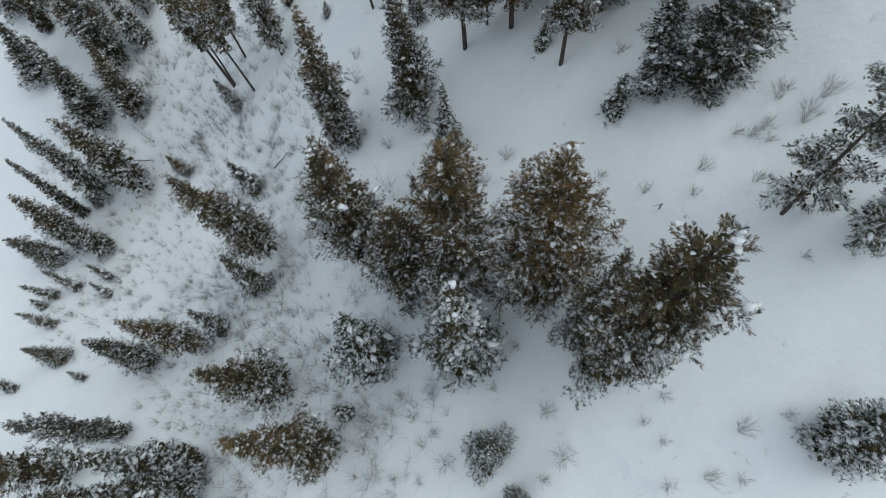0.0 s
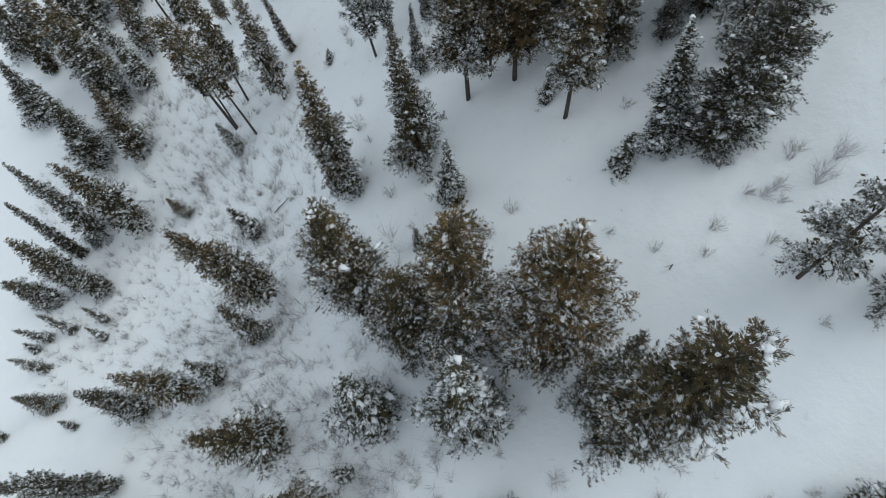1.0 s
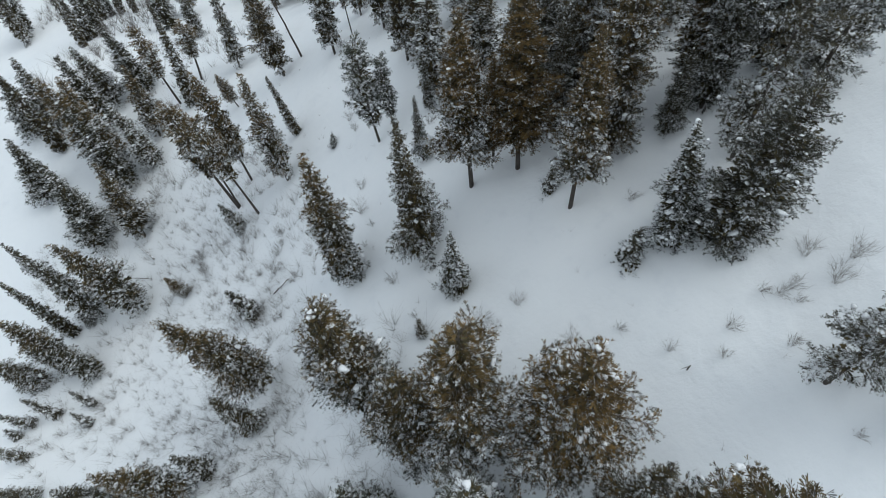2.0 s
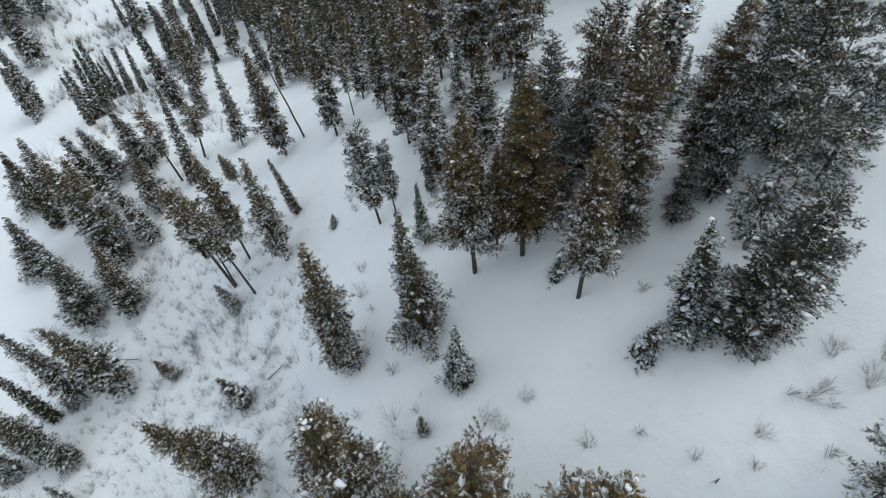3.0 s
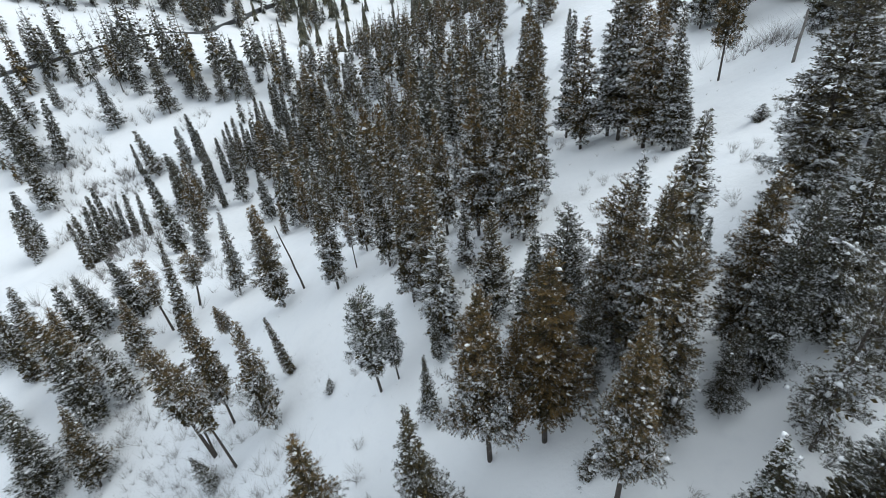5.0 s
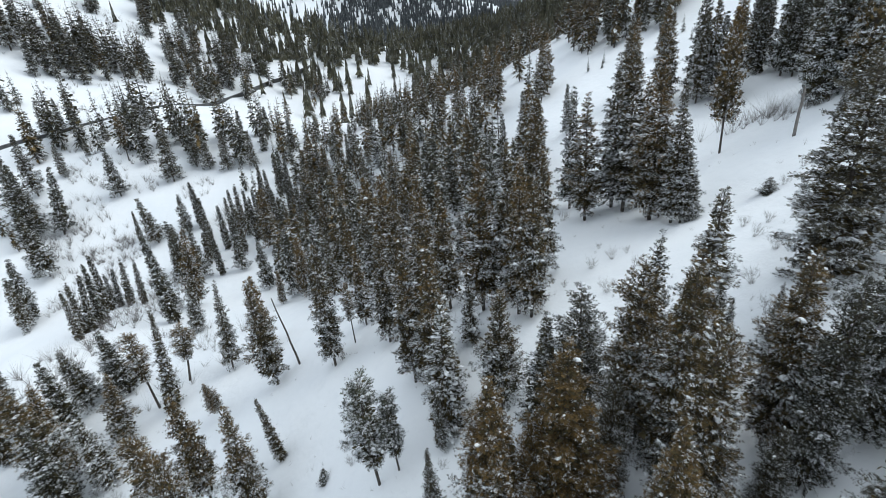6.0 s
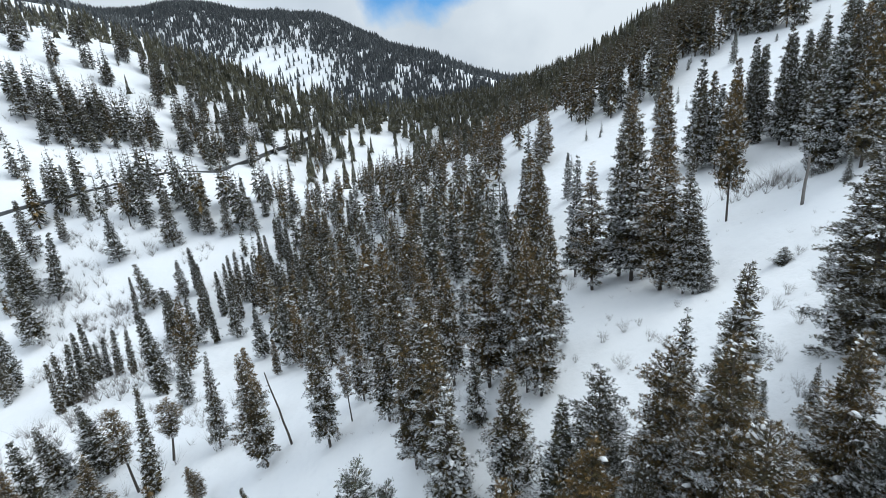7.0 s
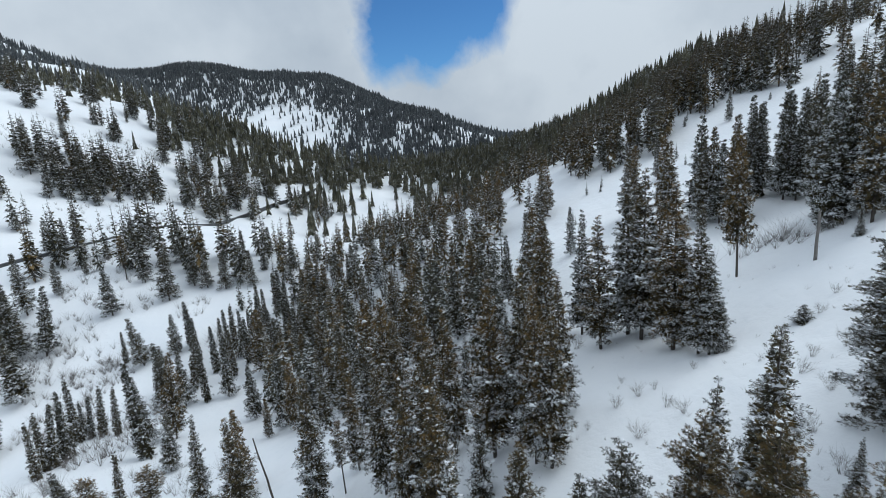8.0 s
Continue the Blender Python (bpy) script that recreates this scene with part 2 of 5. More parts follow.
class Soup:
    """Gathers pieces of one mesh."""

    def __init__(self):
        self.v, self.f, self.n = [], [], 0

    def put(self, v, f):
        self.v.append(np.asarray(v, float))
        n = self.n
        self.f.extend([tuple(i + n for i in q) for q in f] if not isinstance(f, np.ndarray) else (f + n).tolist())
        self.n += len(v)

    def mesh(self, name, mat, smooth=False):
        return mesh_of(name, np.concatenate(self.v), self.f, mat, smooth)


PROFILES = {
    # relative reach of the branches from the crown's foot (0) to its tip (1)
    "blunt": ((0, 0.62), (0.12, 0.92), (0.3, 1.0), (0.55, 0.87), (0.75, 0.62), (0.9, 0.34), (0.97, 0.15), (1, 0.04)),
    "broad": ((0, 0.66), (0.10, 0.95), (0.25, 1.0), (0.5, 0.74), (0.72, 0.44), (0.88, 0.20), (0.96, 0.08), (1, 0.02)),
    "cone": ((0, 0.85), (0.08, 1.0), (0.3, 0.84), (0.6, 0.50), (0.82, 0.23), (0.95, 0.08), (1, 0.02)),
    "spire": ((0, 0.8), (0.1, 1.0), (0.35, 0.80), (0.65, 0.46), (0.9, 0.15), (1, 0.02)),
    "open": ((0, 0.45), (0.2, 0.8), (0.5, 1.0), (0.75, 0.85), (0.92, 0.5), (1, 0.12)),
}
# fineness: whorls, limbs in each, gap between branchlets, gap between tufts, length of a tuft, blades of a tuft
FINE = {3: (31, 6, 0.19, 0.075, 0.135, 9), 2: (28, 6, 0.26, 0.115, 0.20, 7), 1: (23, 6, 0.48, 0.24, 0.36, 5), 0: (19, 5, 0, 0, 0, 0)}


def tufts(rng, P, D, S, blades, width):
    """Brushes of needles, each a bunch of blunt blades that share their foot. Verts and faces."""
    n = len(P)
    ref = unit(rng.normal(0, 1, (n, 3)))
    a1 = unit(np.cross(D, ref))
    a2 = np.cross(D, a1)
    V = [P]
    for b in range(blades):
        w = 6.2832 * b / blades + rng.uniform(0, 1.2, n)
        o = a1 * np.cos(w)[:, None] + a2 * np.sin(w)[:, None]
        g = rng.uniform(0.2, 0.95, n)
        bd = D * np.cos(g)[:, None] + o * np.sin(g)[:, None]
        bs = unit(np.cross(bd, o) + bd * rng.uniform(-0.6, 0.6, n)[:, None]) * (S * width)[:, None]
        L = (S * rng.uniform(0.7, 1.15, n))[:, None]
        V += [P + bd * L + bs, P + bd * L - bs]
    v = np.stack(V, 1)
    m = v.shape[1]
    i = np.arange(n)[:, None] * m
    f = np.concatenate([np.concatenate([i, i + 1 + 2 * b, i + 2 + 2 * b], 1) for b in range(blades)])
    return v.reshape(-1, 3), f


def conifer(seed, tall, reach, foot, profile, near, snow, mat, rime=0.8, thin=1.0, inner=1.0):
    """One tree standing at the origin: an Empty with trunk, boughs, foliage and snow. near: fineness 0 to 3; thin: share of limbs kept."""
    rng = np.random.default_rng(seed)
    base = new("conifer")
    xs, ys = zip(*PROFILES[profile])
    whorls, per, gap_b, gap_t, size, blades = FINE[near]
    whorls = max(8, int(whorls * min(1.0, 0.35 + 0.65 * tall / 14)))
    size = size * min(1.0, 0.55 + 0.45 * tall / 12)
    # trunk, slightly bent
    hs = np.linspace(-0.6, tall * 0.985, 9)
    bend = rng.normal(0, 0.012 * tall, (2,))
    tr = np.stack([bend[0] * np.sin(hs / tall * 2.4), bend[1] * np.sin(hs / tall * 1.9), hs], 1)
    r0 = 0.0085 * tall + 0.025
    v, f = tube(tr, r0 * (1.03 - np.clip(hs / tall, 0, 1)) + 0.012, 7)
    trunk = new("trunk", mesh_of("trunk", v, f, BARK, True))
    trunk.parent = base
    wood, leaf, cold = Soup(), Soup(), Soup()
    up = np.array([0, 0, 1.0])
    hz = foot + (1 - foot) * (np.arange(whorls) / whorls) ** 0.95
    turn, lobe = 0.0, rng.uniform(0, 6.28, 4)
    P, D, S, R, U = [], [], [], [], []

    def uneven(a, q):
        return 1 + 0.20 * np.sin(2 * a + lobe[0] + 5 * q) + 0.16 * np.sin(3 * a + lobe[1] - 9 * q) + 0.10 * np.sin(5 * a + lobe[2] + 17 * q)

    for k, q in enumerate(hz):
        rel = (q - foot) / (1 - foot)
        far = reach * np.interp(rel, xs, ys)
        if near == 0:
            far = 0.72 * far + 0.28 * reach * (1 - rel) + 0.14
        for b in range(per if rel < 0.9 else max(3, per - 2)):
            turn += 2.39996 + rng.normal(0, 0.3)
            if rng.uniform() > 0.9 * thin:
                continue
            ln = far * rng.choice([rng.uniform(0.82, 1.25), rng.uniform(0.42, 0.85)], p=[0.66, 0.34]) * uneven(turn, q)
            if ln < 0.06:
                continue
            z = tall * q + rng.uniform(-0.3, 0.3) * tall * (1 - foot) / whorls
            rise = np.interp(rel, (0, 0.35, 0.75, 1), (-0.30, -0.06, 0.25, 0.9)) + rng.normal(0, 0.10)
            out = np.array([np.cos(turn), np.sin(turn), 0.0])
            side = np.array([-np.sin(turn), np.cos(turn), 0.0])
            s = np.linspace(0, 1, 6)
            sag = -0.13 * np.sin(s * np.pi) * (1 - rel) + 0.12 * s ** 3 - 0.035 * s ** 2 * (1 - rel) * snow
            root = np.array([np.interp(z, hs, tr[:, 0]), np.interp(z, hs, tr[:, 1]), z])
            pts = root + ln * (s[:, None] * out + (rise * s + sag)[:, None] * up + (rng.normal(0, 0.07) * s ** 2)[:, None] * side)
            if near == 0:
                # far trees: each bough is a drooping plate of three fingers
                for w, l in ((0.0, 1.0), (0.55, 0.8), (-0.55, 0.8)):
                    w += rng.normal(0, 0.1)
                    e = root + (out * np.cos(w) + side * np.sin(w)) * ln * l + up * ln * (min(rise, 0.45) - 0.38 + rng.normal(0, 0.06))
                    mid = root + (e - root) * 0.62 + up * 0.05 * ln
                    sd = np.cross(unit(e - root), up) * ln * 0.2
                    P.append(np.array([root, mid + sd, e, mid - sd]))
                    R.append((1.15 - rel) * rng.uniform(0.5, 1.1))
                continue
            if ln > 0.4:
                wv, wf = tube(pts[::2] if near < 3 else pts, np.linspace(0.011 * tall / 10 + 0.012, 0.006, 3 if near < 3 else 6), 3)
                wood.put(wv, wf)
            # branchlets in the plane of the bough, then brushes of needles along them
            nb = max(2, int(2 * ln * 0.85 / gap_b))
            t = np.append(np.sort(rng.uniform(0.16 if rel < 0.7 else 0.05, 0.97, nb)), 0.45)
            sgn = np.append(np.where(np.arange(nb) % 2 == 0, 1.0, -1.0), 0.0)
            fan = sgn * rng.uniform(0.55, 1.05, nb + 1)
            tl = ln * (0.14 + 0.40 * (1.0 - t)) * rng.uniform(0.75, 1.2, nb + 1) + 0.10
            tl[-1] = 0.55 * ln
            at = np.stack([np.interp(t, s, pts[:, c]) for c in range(3)], 1)
            td = unit(np.cos(fan)[:, None] * out + np.sin(fan)[:, None] * side + (rise * 0.7 + rng.normal(0.02, 0.12, nb + 1))[:, None] * up)
            td[-1] = unit(pts[-1] - at[-1])
            nf = np.maximum(2, (tl / gap_t).astype(int) + 1)
            k2 = np.repeat(np.arange(nb + 1), nf)
            u = np.concatenate([np.linspace(0.18, 1.0, j) for j in nf]) + rng.normal(0, 0.04, len(k2))
            P.append(at[k2] + td[k2] * (u * tl[k2])[:, None] + rng.normal(0, 0.03, (len(k2), 3)))
            D.append(unit(td[k2] + rng.normal(0, 0.33, (len(k2), 3)) + up * 0.22))
            S.append(size * rng.uniform(0.7, 1.25, len(k2)))
            load = rng.gamma(1.6, 0.62)
            R.append(np.clip(0.25 + 0.75 * t[k2] + 0.25 * u, 0, 1.1) * np.interp(rel, (0, 0.35, 0.7, 1), (1.1, 0.85, 0.35, 0.12)) * (0.45 + 0.55 * load))
            if near > 2:
                for q1, d1, l1 in zip(at, td, tl):
                    e1 = q1 + d1 * l1
                    w1 = np.cross(d1, up) * 0.010
                    wood.put(np.array([q1 - w1, q1 + w1, e1]), np.array([(0, 1, 2)]))
            m = rng.poisson(1.7 * snow * load * (0.15 + 0.5 * ln / reach) * np.interp(rel, (0, 0.6, 1), (1.2, 0.9, 0.35)))
            for _ in range(m):
                j = rng.integers(nb + 1)
                c = at[j] + td[j] * tl[j] * rng.uniform(0.1, 0.95) + up * (0.30 * size)
                U.append((c, td[j], np.cross(td[j], up), min(0.20, rng.gamma(1.2, 0.034) + 0.032), rng.uniform(0.9, 1.9)))
            # long strips on the limbs of laden trees
            if snow > 3.5 and rel < 0.85:
                for _ in range(rng.poisson(0.5 * load)):
                    w = rng.uniform(0.35, 0.9)
                    c = np.array([np.interp(w, s, pts[:, i]) for i in range(3)]) + up * 0.05
                    U.append((c, unit(pts[4] - pts[2]), side, rng.uniform(0.05, 0.11), rng.uniform(2.5, 5.0)))
    if near == 0:
        v = np.concatenate(P)
        leaf.put(v, np.arange(len(v)).reshape(-1, 4))
        rimed = rng.uniform(0, 1, len(P)) < np.array(R) * 0.5 * rime
    else:
        P, D, S, R = np.concatenate(P), np.concatenate(D), np.concatenate(S), np.concatenate(R)
        v, f = tufts(rng, P, D, S, blades, {3: 0.085, 2: 0.10, 1: 0.15}[near])
        leaf.put(v, f)
        rimed = np.tile(rng.uniform(0, 1, len(P)) < np.clip(R * rime * (0.65 if near == 1 else 1.0), 0, 0.93), blades)
    # sprays that fill the crown; its inner shade is painted into their dark colour
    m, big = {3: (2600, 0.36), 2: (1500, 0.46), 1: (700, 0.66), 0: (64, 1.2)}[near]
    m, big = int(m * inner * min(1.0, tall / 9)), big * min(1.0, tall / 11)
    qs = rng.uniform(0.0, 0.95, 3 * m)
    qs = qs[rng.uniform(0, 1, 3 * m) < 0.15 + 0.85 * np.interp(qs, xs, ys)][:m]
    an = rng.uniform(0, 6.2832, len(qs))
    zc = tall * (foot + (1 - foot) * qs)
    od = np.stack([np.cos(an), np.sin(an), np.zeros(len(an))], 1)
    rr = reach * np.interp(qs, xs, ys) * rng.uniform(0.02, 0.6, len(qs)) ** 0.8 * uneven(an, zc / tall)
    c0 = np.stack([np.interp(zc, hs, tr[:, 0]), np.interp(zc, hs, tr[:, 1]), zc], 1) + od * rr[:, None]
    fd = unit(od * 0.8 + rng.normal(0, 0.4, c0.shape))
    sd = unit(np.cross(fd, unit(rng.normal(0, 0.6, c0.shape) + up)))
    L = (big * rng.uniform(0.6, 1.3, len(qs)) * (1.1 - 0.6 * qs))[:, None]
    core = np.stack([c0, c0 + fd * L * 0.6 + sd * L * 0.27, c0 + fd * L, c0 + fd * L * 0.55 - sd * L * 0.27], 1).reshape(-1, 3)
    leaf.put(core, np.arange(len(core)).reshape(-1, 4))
    me = leaf.mesh("foliage", mat)
    me.materials.append(RIMED)
    me.materials.append(INNER_SHADE)
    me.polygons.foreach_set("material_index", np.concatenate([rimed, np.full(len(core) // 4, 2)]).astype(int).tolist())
    fo = new("foliage", me)
    fo.parent = base
    fo["kind"] = "stuff"
    if wood.n:
        wo = new("bough", wood.mesh("bough", LIMB))
        wo.parent = base
        wo["kind"] = "stuff"
    if U:
        g6 = np.arange(6) * 1.0472
        dome_f = [(i, (i + 1) % 6, 6 + (i + 1) % 6, 6 + i) for i in range(6)] + [(6 + i, 6 + (i + 1) % 6, 12) for i in range(6)] + [(5, 4, 3, 2, 1, 0)]
        for c, o, s, r, e in U:
            r = r * (1.0 if near == 3 else 1.15 if near == 2 else 1.6)
            k = rng.uniform(0.55, 1.4, 12)
            v = [c + (o * np.cos(q) * e + s * np.sin(q)) * r * k[i] - up * 0.3 * r * k[11 - i] for i, q in enumerate(g6)]
            v += [c + (o * np.cos(q) * e + s * np.sin(q)) * r * 0.66 * k[6 + i] + up * 0.35 * r * k[i] for i, q in enumerate(g6)]
            cold.put(np.array(v + [c + up * 0.55 * r]), dome_f)
        sn = new("snow_load", cold.mesh("snow_load", CLOD, True))
        sn.parent = base
        sn["kind"] = "stuff"
        sn["label"] = "clumps of white snow"
    return base


KINDS = {}
GROVE = "conifers of the mountain valley"


def kind(code, variants, label, **k):
    """Name the looks of a kind; its meshes are built as trees of it are planted."""
    KINDS[code] = (variants, label, k)


kind("O", 3, "olive-brown fir with snow clumps, standing in deep snow", tall=16, reach=1.85, foot=0.12, profile="broad", snow=2.4, mat=OLIVE, rime=1.05)
kind("B", 3, "broad olive-brown fir with a rounded top and snowy lower boughs", tall=16, reach=1.85, foot=0.12, profile="blunt", snow=2.6, mat=OLIVE, rime=1.05)
kind("P", 2, "tall olive-brown fir with a bare lower trunk", tall=16, reach=1.95, foot=0.28, profile="broad", snow=1.6, mat=OLIVE, rime=0.8)
kind("G", 3, "dark green fir dusted with snow on the slope", tall=16, reach=1.9, foot=0.11, profile="cone", snow=3.2, mat=GREEN, rime=1.25)
kind("D", 2, "broad dark green fir with snow on its boughs", tall=16, reach=2.1, foot=0.05, profile="blunt", snow=3.4, mat=GREEN, rime=0.8)
kind("W", 2, "fir heavily laden with white snow and rime", tall=16, reach=1.9, foot=0.05, profile="cone", snow=9.0, mat=WHITE, rime=2.0)
kind("S", 2, "slender spire-shaped fir dusted with snow", tall=16, reach=1.05, foot=0.04, profile="spire", snow=2.0, mat=GREEN, rime=1.35)
kind("Y", 2, "young bushy fir half sunk in snow", tall=6, reach=1.15, foot=0.02, profile="cone", snow=4.0, mat=GREEN, rime=1.1)
kind("T", 2, "thin sparse fir with a long bare trunk", tall=16, reach=1.3, foot=0.4, profile="open", snow=1.6, mat=OLIVE, rime=0.9, thin=0.6, inner=0.35)
kind("L", 1, "open-crowned pale green pine on a bare trunk", tall=12, reach=1.5, foot=0.25, profile="open", snow=3.2, mat=WHITE, rime=1.2, thin=0.75, inner=0.4)
kind("H", 2, "sparse fir with its trunk showing between snowy limbs", tall=16, reach=2.3, foot=0.1, profile="blunt", snow=5.5, mat=GREEN, rime=0.9, thin=0.6, inner=0.15)
kind("R", 1, "rust-brown fir with few clumps of snow", tall=16, reach=2.0, foot=0.2, profile="broad", snow=0.7, mat=RUST, rime=0.3)
PROTO = {}
PLACED = []
WOODLAND = []


def stand(code, x, y, tall):
    """One tree of the far woods, joined with its neighbours later."""
    WOODLAND.append((code, x, y, tall))
    PLACED.append((x, y))


def tree(code, x, y, tall, near, girth=1.0, lean=(0, 0)):
    """Plant one tree: kind, place, height, fineness 1 to 3, breadth, and how far its tip stands off its foot, in metres."""
    rng = random.Random(int(x * 131 + y * 17 + tall * 7))
    variants, label, k = KINDS[code]
    key = (code, rng.randrange(variants), near)
    wide = rng.uniform(0.94, 1.08) * girth
    s = tall / k["tall"]
    tilt = Vector((lean[0] / tall + rng.uniform(-0.02, 0.02), lean[1] / tall + rng.uniform(-0.02, 0.02), 1.0)).to_track_quat("Z", "Y").to_matrix().to_4x4()
    m = Matrix.Translation((x, y, float(ground(x, y)) - 0.25)) @ tilt @ pose(0, 0, 0, 0, 0, rng.uniform(0, 360)) @ Matrix.Diagonal((s * wide, s * wide, s, 1))
    if key not in PROTO:
        ob = conifer(len(PROTO) * 7 + 11, k["tall"], k["reach"], k["foot"], k["profile"], near, k["snow"] * (1.0 if near == 3 else 0.85 if near == 2 else 0.35), k["mat"], k["rime"], k.get("thin", 1.0), k.get("inner", 1.0))
        tagged(ob, label, "tree", GROVE)
        ob.matrix_basis = m
        PROTO[key] = ob
    else:
        src = PROTO[key]
        hold = src.matrix_basis.copy()
        src.matrix_basis = Matrix.Identity(4)
        copy_thing(src, m)
        src.matrix_basis = hold
    PLACED.append((x, y))
    if near > 1:
        WELLS.append((x, y, 0.55 if code == "Y" else 0.8))


tree("O", -42.7, 49.0, 17.8, 2, 1.27, (-1.5, -1.4))
tree("G", -50.2, 50.4, 18.9, 2, 0.83, (-0.3, -0.3))
tree("S", -54.7, 48.5, 15.5, 2, 1.15, (0.1, 0.1))
tree("O", -53.4, 42.9, 15.2, 2, 1.30, (-0.3, -0.4))
tree("G", -49.4, 41.3, 9.5, 2, 1.68, (-0.6, -0.7))
tree("G", -59.1, 42.2, 9.3, 2, 1.76, (-0.7, -1.1))
tree("O", -19.3, 29.0, 19.8, 3, 1.01, (-2.1, -1.6))
tree("G", -21.3, 24.8, 10.6, 2, 1.15, (-0.4, -0.4))
tree("Y", -21.9, 38.4, 6.9, 2, 1.00, (-0.7, -0.4))
tree("Y", -49.0, 36.5, 5.1, 2, 0.89, (-0.1, -0.1))
tree("Y", -48.5, 33.6, 4.6, 2, 0.87, (-0.0, -0.0))
tree("Y", -54.1, 36.0, 7.2, 2, 0.80, (-0.1, -0.2))
tree("Y", -57.6, 35.5, 6.4, 2, 0.80, (-0.4, -0.7))
tree("Y", -59.0, 33.9, 3.3, 2, 1.23, (0.2, 0.3))
tree("Y", -56.4, 30.6, 6.7, 2, 0.80, (-0.2, -0.3))
tree("G", -52.8, 24.7, 7.1, 2, 1.70, (-0.1, -0.3))
tree("Y", -48.9, 21.1, 3.4, 2, 0.96, (0.1, 0.2))
tree("Y", -58.2, 21.3, 4.2, 2, 1.17, (0.2, 0.5))
tree("O", -30.5, 21.2, 15.5, 2, 0.96, (-1.0, -1.5))
tree("G", -39.1, 21.4, 12.3, 2, 1.40, (-0.4, -0.7))
tree("Y", -27.5, 22.0, 8.6, 2, 0.75, (-0.3, -0.4))
tree("O", -18.1, 12.8, 15.9, 2, 1.10, (-1.0, -1.8))
tree("O", -13.0, 5.7, 21.1, 2, 0.85, (-0.5, -1.5))
tree("D", -40.5, 12.8, 16.7, 2, 0.66, (-0.3, -1.0))
tree("W", -29.8, 7.2, 22.0, 2, 0.77, (-0.2, -0.8))
tree("G", -29.4, 4.6, 22.0, 2, 0.77, (0.0, 0.0))
tree("O", -45.3, 9.5, 18.7, 2, 1.06, (-0.1, -0.3))
tree("O", -47.5, 74.3, 17.6, 2, 1.52, (-1.6, -1.2))
tree("O", -50.4, 77.3, 14.2, 2, 1.69, (0.8, 0.6))
tree("W", -41.0, 71.9, 11.9, 2, 1.58, (-0.6, -0.4))
tree("G", -60.5, 85.2, 13.6, 2, 1.48, (1.5, 1.1))
tree("G", -64.9, 85.6, 12.3, 2, 1.64, (1.3, 1.1))
tree("G", -45.6, 69.3, 16.4, 2, 1.33, (0.2, 0.2))
tree("O", -42.9, 60.3, 14.6, 2, 1.21, (1.1, 0.9))
tree("W", -52.0, 64.5, 15.0, 2, 1.44, (0.5, 0.5))
tree("G", -50.6, 61.3, 14.8, 2, 1.43, (1.1, 1.0))
tree("G", -60.6, 71.8, 12.6, 2, 1.54, (1.3, 1.2))
tree("T", -24.6, 55.3, 18.3, 2, 1.19, (-0.6, -0.3))
tree("T", -21.0, 51.9, 17.7, 2, 0.87, (-1.2, -0.6))
tree("P", -22.2, 58.1, 17.3, 2, 0.83, (0.0, 0.0))
tree("O", -15.8, 53.0, 16.1, 2, 0.97, (0.1, 0.0))
tree("S", -14.0, 59.2, 9.5, 2, 1.15, (-1.0, -0.3))
tree("W", -24.1, 51.7, 5.8, 2, 1.78, (-0.7, -0.4))
tree("Y", -21.6, 38.2, 7.2, 2, 0.85, (-0.8, -0.6))
tree("Y", -8.7, 52.4, 2.1, 2, 1.57, (0.3, 0.1))
tree("G", -51.8, 49.5, 3.1, 2, 2.28, (-0.1, -0.2))
tree("O", -34.4, 47.6, 5.5, 2, 1.48, (-0.5, -0.5))
tree("G", -92.9, 144.5, 18.6, 1, 1.26, (0.6, 0.4))
tree("G", -97.2, 164.8, 22.0, 1, 1.13, (-1.1, -0.8))
tree("G", -98.9, 182.0, 22.0, 1, 1.11, (2.4, 1.4))
tree("G", -108.8, 185.6, 22.0, 1, 1.37, (-0.4, -0.2))
tree("S", -65.0, 118.4, 12.9, 1, 1.15, (0.1, 0.1))
tree("S", -63.9, 118.8, 13.6, 1, 1.15, (1.5, 0.9))
tree("S", -63.5, 121.7, 12.3, 1, 1.15, (0.7, 0.4))
tree("S", -68.1, 135.1, 15.7, 1, 1.15, (-0.0, -0.0))
tree("S", -66.0, 136.2, 10.6, 1, 1.15, (1.0, 0.5))
tree("S", -63.4, 135.6, 12.4, 1, 1.15, (0.9, 0.5))
tree("S", -58.9, 133.2, 12.0, 1, 1.15, (0.7, 0.4))
tree("G", -48.9, 124.3, 15.4, 2, 1.07, (-0.3, -0.1))
tree("S", -34.2, 80.4, 17.7, 2, 1.01, (1.4, 0.7))
tree("T", -37.0, 82.4, 14.2, 2, 1.38, (-0.0, -0.0))
tree("T", -33.4, 86.8, 10.5, 2, 1.69, (0.6, 0.3))
tree("G", -25.6, 84.7, 15.9, 2, 0.81, (0.6, 0.2))
tree("G", -38.1, 107.0, 11.8, 2, 1.21, (1.1, 0.4))
tree("O", -16.2, 73.0, 16.7, 2, 1.05, (-0.6, -0.2))
tree("G", -44.0, 88.8, 13.0, 2, 1.63, (-0.9, -0.6))
tree("G", -49.3, 87.4, 11.6, 2, 1.78, (-1.1, -0.8))
tree("O", -40.4, 76.9, 12.7, 2, 1.36, (0.8, 0.5))
tree("P", -24.8, 73.5, 6.5, 2, 1.30, (-0.8, -0.4))
tree("G", -67.1, 170.2, 15.4, 1, 1.45, (-2.0, -0.9))
tree("G", -52.8, 145.3, 18.1, 1, 1.07, (-0.2, -0.1))
tree("O", -43.5, 124.7, 19.5, 1, 1.02, (1.1, 0.4))
